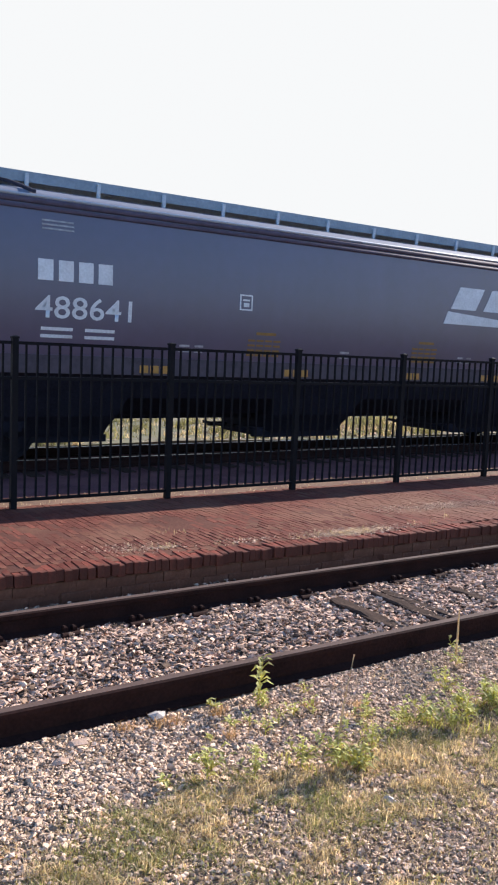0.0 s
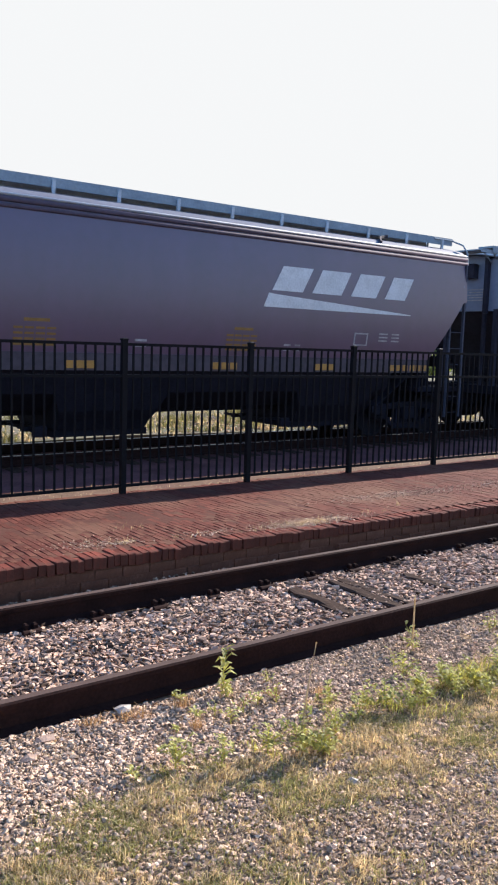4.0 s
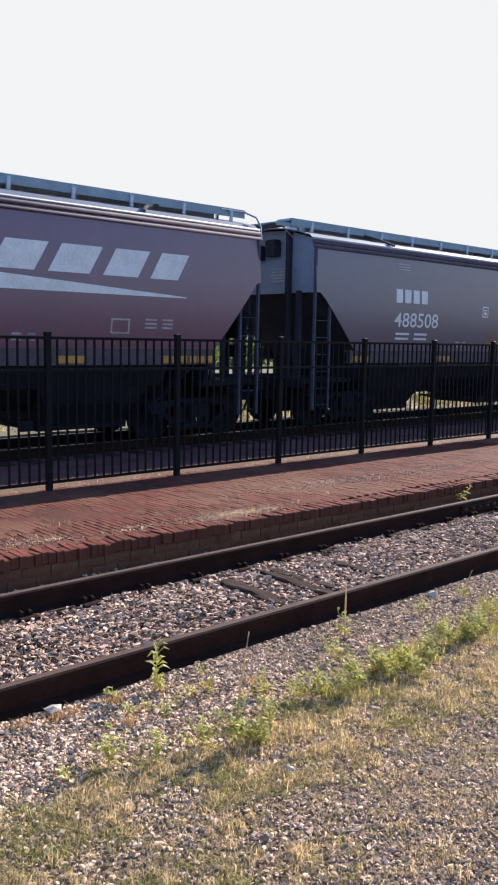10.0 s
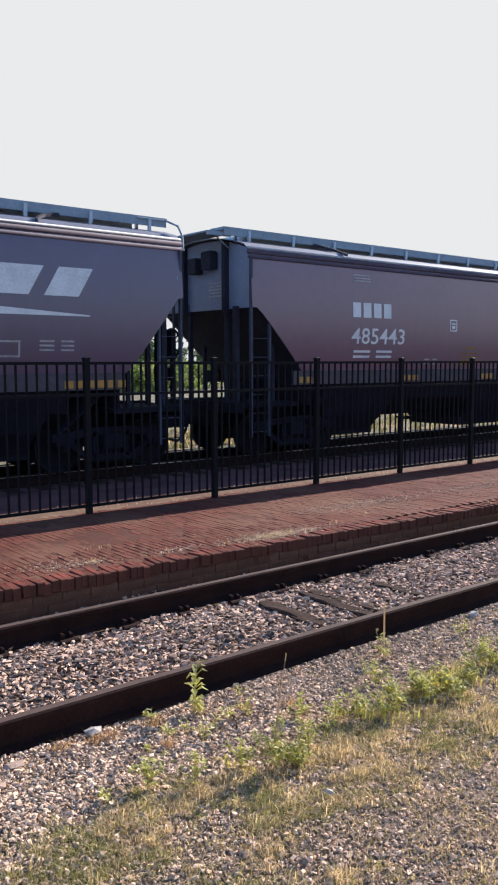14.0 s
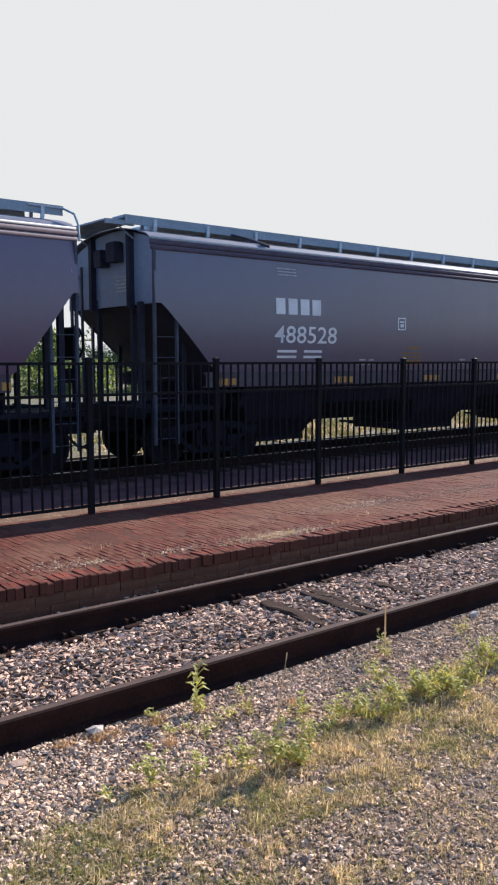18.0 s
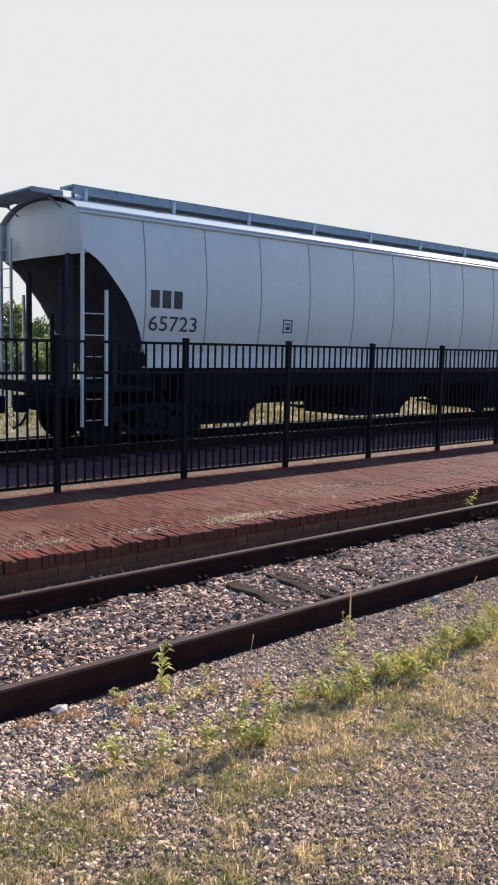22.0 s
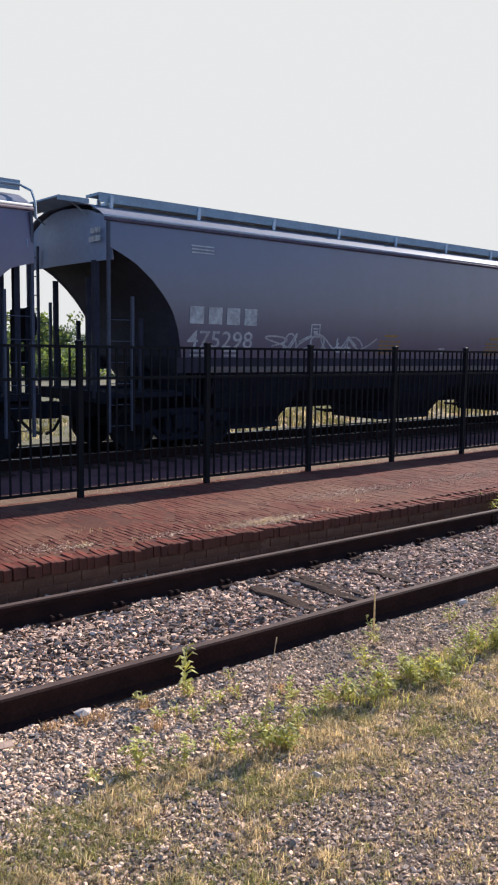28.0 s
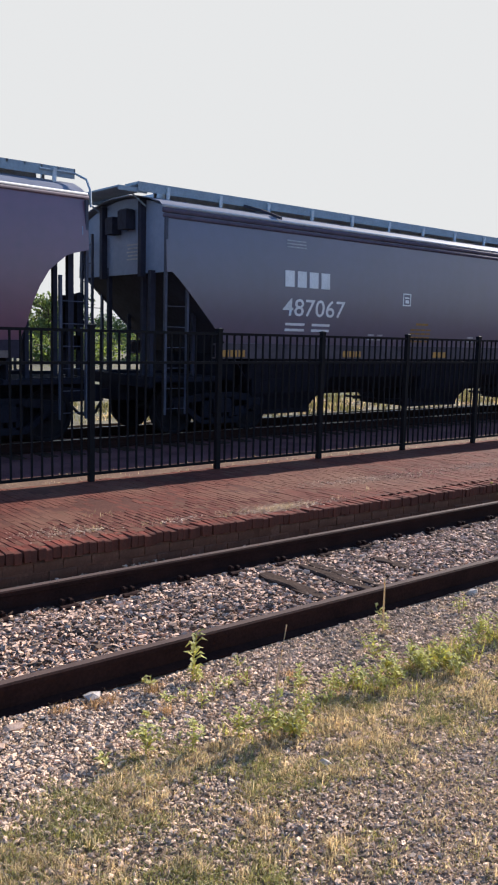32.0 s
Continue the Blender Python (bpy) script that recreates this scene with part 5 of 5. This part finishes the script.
for x, y, rx, ry, n in ((4.99, 6.3, 0.3, 0.1, 900), (5.19, 6.33, 0.35, 0.07, 500), (7.14, 7.04, 0.55, 0.1, 900), (2.94, 6.47, 0.07, 0.03, 160), (9.42, 7.01, 0.6, 0.12, 600), (2.59, 6.57, 0.2, 0.1, 260), (3.77, 6.41, 0.16, 0.05, 160), (8.35, 6.99, 0.8, 0.15, 400)):
    sandy += [(x + a, y + b - 0.03 * a, PLAT_Z + 0.002, q) for a, b, q in zip(grit.normal(0, rx, n), grit.normal(0, ry, n), grit.uniform(0.004, 0.010, n)) if y + b > edge_y(x + a) + 0.03]
stones("platform_sand", "pale sand and grit drifted over the brick paving", sandy, 23, STONE_DULL, 0.35, chips=True)
tufts = []
for x, y in ((2.75, 6.55), (3.5, 6.4), (4.35, 6.3), (4.5, 6.35), (4.75, 6.35), (5.2, 6.3), (3.3, 7.0), (6.0, 6.35), (6.6, 6.5)):
    for _ in range(26):
        tufts.append((x + r.gauss(0, 0.12), y + r.gauss(0, 0.05), PLAT_Z - 0.01, 1.2))
for x, y, rx, ry, n in ((4.99, 6.30, 0.22, 0.06, 260), (2.94, 6.47, 0.05, 0.03, 60)):
    tufts += [(x + r.gauss(0, rx), y + r.gauss(0, ry), PLAT_Z, 0.8) for _ in range(n)]
for i in range(1800):
    x = r.uniform(1, 20)
    tufts.append((x, r.uniform(8.72, 9.25), PLAT_Z, 0.9))
litter = [(r.uniform(1.7, 3.9), r.uniform(1.35, 2.5), 0.008, 1.0) for _ in range(9000)]
litter = [p for p in litter if noise.noise((p[0] * 4, p[1] * 5, 6)) + 0.5 * noise.noise((p[0] * 13, p[1] * 13, 2)) > 0.02]
tagged(new("straw_litter", blades(litter, r, 0.006, 0.018, 0.0018, 3.0).mesh("straw_litter", STRAW)), "broken dry straw lying on the gravel", "grass", kind="stuff")
tagged(new("platform_grass", blades(tufts, r, 0.012, 0.050, 0.0018, 1.6).mesh("platform_grass", STRAW)), "dry grass tufts growing between the bricks", "grass", kind="stuff")
verge = sown(16000, 3, 34, 15.7, 20.5, lambda x, y: ramp(noise.noise((x * 1.1, y * 1.6, 2)) + 0.6 * noise.noise((x * 3.1, y * 3.1, 5)), -0.25, 0.3), 16, 0.07, 0.0)
verge += sown(7000, 2, 60, 20, 46, lambda x, y: 0.5, 10, 0.15, 0.05)
tagged(new("verge_grass", blades(verge, r, 0.06, 0.20, 0.010).mesh("verge_grass", VERGE)), "tufts of grass on the sunlit verge beyond the train", "grass", kind="stuff")
straws = sown(9000, 3, 34, 15.7, 20.5, lambda x, y: ramp(noise.noise((x * 1.1, y * 1.6, 2)), 0.1, -0.3), 10, 0.05, 0.0)
tagged(new("verge_straw", blades(straws, r, 0.04, 0.14, 0.008).mesh("verge_straw", STRAW)), "dry pale stalks on the sunlit verge beyond the train", "grass", kind="stuff")
vs = np.random.RandomState(9)
stones("verge_stones", "pale stones scattered on the verge beyond the train", [(x, y, 0.03, q) for x, y, q in zip(vs.uniform(3, 34, 2600), vs.uniform(15.7, 19.5, 2600), vs.uniform(0.02, 0.055, 2600))], 19, STONE_DULL)


def leaf(sh, p, d, length, width, droop):
    """A pointed leaf folded along its midrib."""
    d = Vector(d).normalized()
    s = d.cross(Vector((0, 0, 1))).normalized() * width
    p = Vector(p)
    k = len(sh.v)
    mid = p + d * length * 0.5 + Vector((0, 0, 0.12 * length))
    tip = p + d * length - Vector((0, 0, droop * length))
    sh.v += [tuple(p), tuple(mid + s + Vector((0, 0, width * 0.4))), tuple(tip), tuple(mid - s + Vector((0, 0, width * 0.4))), tuple(mid)]
    sh.f += [(k, k + 1, k + 4), (k + 1, k + 2, k + 4), (k, k + 4, k + 3), (k + 3, k + 4, k + 2)]


def weed(x, y, height, leaves, size, seed, lean=(0, 0), label="bright green leafy weed growing in the gravel", bare=False, branches=4):
    """A main stem and some side shoots; leaves along all of them."""
    q = random.Random(seed)
    plant = thing("weed", label, "weed", group="weeds by the siding", at=pose(x, y, 0.0, 0, 0, q.uniform(-20, 20)))
    path = [(lean[0] * u * u, lean[1] * u * u, -0.01 + height * u) for u in (0, 0.3, 0.6, 1.0)]
    part("stem", Shape().tube(path, [0.004, 0.0035, 0.003, 0.0015] if not bare else [0.005, 0.005, 0.0065, 0.004], 6), STRAW if bare else GREEN, plant)
    foliage = Shape()
    shoots = [(Vector((0, 0, 0)), Vector((lean[0], lean[1], height)), 1.0)]
    for i in range(branches):
        a, b = q.uniform(0, 6.283), q.uniform(0.1, 0.45)
        start = Vector((0, 0, height * b * (0.5 if bare else 1)))
        shoots.append((start, start + Vector((math.cos(a), math.sin(a), q.uniform(0.5, 1.1))) * (0.16 if bare else height) * q.uniform(0.4, 0.7), 0.7))
    for n, (p0, p1, share) in enumerate(shoots):
        if n:
            part("side_shoot", Shape().tube([tuple(p0), tuple((p0 + p1) / 2), tuple(p1)], [0.0022, 0.0018, 0.001], 5), GREEN, plant)
        count = max(4, int(leaves * share * (0.6 if n else 1)))
        for i in range(count):
            u = 0.1 + 0.9 * (i + q.random()) / count
            if bare and n == 0:
                u *= 0.45
            a = i * 2.4 + q.uniform(-0.7, 0.7)
            leaf(foliage, p0 + (p1 - p0) * u, (math.cos(a), math.sin(a), q.uniform(-0.1, 0.6)), size * q.uniform(0.6, 1.35) * (1.15 - 0.4 * u), size * 0.25, q.uniform(-0.15, 0.35))
    part("leaves", foliage, GREEN, plant)
    return plant


weed(2.11, 3.73, 0.29, 24, 0.075, 1, lean=(0.02, 0.0), branches=0)
weed(2.11, 3.69, 0.09, 12, 0.05, 8, branches=2)
weed(2.00, 2.88, 0.57, 34, 0.055, 2, lean=(0.17, 0.03), bare=True, label="tall leaning weed stalk, leafy at the foot")
weed(3.61, 3.58, 0.42, 10, 0.05, 3, lean=(0.0, 0.0), bare=True, label="tall straight pale weed stalk")
weed(5.03, 3.57, 0.25, 12, 0.045, 31, lean=(0.08, 0.0), bare=True, label="curved pale weed stalk")
weed(4.80, 3.22, 0.30, 14, 0.05, 32, lean=(0.0, 0.0), bare=True, label="tall straight pale weed stalk")
weed(8.45, 5.90, 0.26, 12, 0.08, 4, lean=(0.06, -0.1), branches=2, label="green weed growing against the platform edge")
for i, (x, y, h, n) in enumerate(((2.44, 3.72, 0.10, 10), (2.30, 3.45, 0.12, 14), (1.93, 3.39, 0.10, 10), (1.41, 3.13, 0.20, 16), (1.59, 2.99, 0.15, 14), (1.89, 3.01, 0.16, 16), (2.12, 2.84, 0.14, 22), (2.30, 2.95, 0.14, 16), (2.55, 3.02, 0.12, 14),
                                  (2.78, 3.05, 0.20, 20), (2.90, 2.96, 0.22, 22), (3.02, 2.95, 0.18, 18), (3.30, 3.0, 0.17, 18), (3.48, 2.95, 0.15, 18), (3.80, 3.02, 0.16, 18), (4.05, 3.1, 0.2, 20), (4.25, 3.0, 0.2, 22), (4.5, 3.1, 0.2, 20), (4.8, 3.15, 0.2, 20),
                                  (5.2, 3.2, 0.2, 20), (1.75, 3.2, 0.08, 10), (4.55, 3.6, 0.12, 14), (1.20, 3.15, 0.07, 10), (1.84, 3.77, 0.10, 10), (2.06, 3.45, 0.11, 12), (2.21, 3.51, 0.09, 12), (1.81, 3.55, 0.06, 8), (1.92, 3.53, 0.07, 8), (2.53, 3.26, 0.15, 16), (2.15, 3.05, 0.10, 14), (1.63, 3.47, 0.05, 8), (4.44, 3.56, 0.11, 14), (2.68, 3.12, 0.13, 12), (3.15, 3.08, 0.12, 12),
                                  (3.25, 3.34, 0.15, 18), (3.12, 3.1, 0.17, 18), (3.3, 3.07, 0.2, 18), (3.26, 2.93, 0.14, 18), (3.49, 3.0, 0.17, 18), (3.45, 2.84, 0.15, 18), (3.71, 2.93, 0.13, 18), (4.06, 3.04, 0.2, 18), (4.24, 3.03, 0.22, 18), (4.42, 3.03, 0.2, 18))):
    weed(x, y, h * (0.8 + 0.4 * (i * 37 % 10) / 10), n if h > 0.12 else max(5, n // 2), (0.042 if h > 0.12 else 0.032) + 0.002 * (i * 13 % 10), 50 + i, branches=4 if h > 0.12 else 2)
withered = []
for x, y in ((1.83, 3.73), (1.28, 3.78), (1.46, 3.74), (1.56, 3.74), (2.35, 3.55), (1.75, 3.45), (2.6, 3.4)):
    withered += [(x + r.gauss(0, 0.03), y + r.gauss(0, 0.02), 0.0, 1.0) for _ in range(60)]
tagged(new("withered_weeds", blades(withered, r, 0.02, 0.07, 0.0022, 1.6).mesh("withered_weeds", WITHERED)), "reddish brown withered weeds beside the rail", "weed", kind="stuff")


def motions():
    """The train rolls towards -x; each wheelset turns while its car is near the viewer."""
    def shift(t):
        u = t / 16 - 1
        return sum(c * u ** d for d, c in enumerate((-160.0864, -157.1325, 6.5404, 3.7692, -1.5252, -1.9339)))

    times = [i * 0.5 for i in range(65)]
    passing = {}
    for car, place in CARS:
        walk(car, [(t, pose(place + shift(t), TRAIN_Y, TRAIN_Z)) for t in times])
        near = [t / FPS for t in range(int(LENGTH * FPS) + 1) if -22 < place + shift(t / FPS) < 30]
        passing[car.name] = near[:: 2] if near else []
    for car, wheel, dx in WHEELSETS:
        rows, angle, before = [(0.0, 0.0)], 0.0, None
        for t in passing[car.name]:
            if before is not None and t > rows[-1][0]:
                angle += math.degrees((shift(before) - shift(t)) / 0.457)
                rows.append((t, angle))
            elif t > 0:
                rows.append((t, angle))
            before = t
        if rows[-1][0] < LENGTH:
            rows.append((LENGTH, angle))
        walk(wheel, [(t, pose(dx, 0, 0.46, 0, -a, 0)) for t, a in rows])


motions()
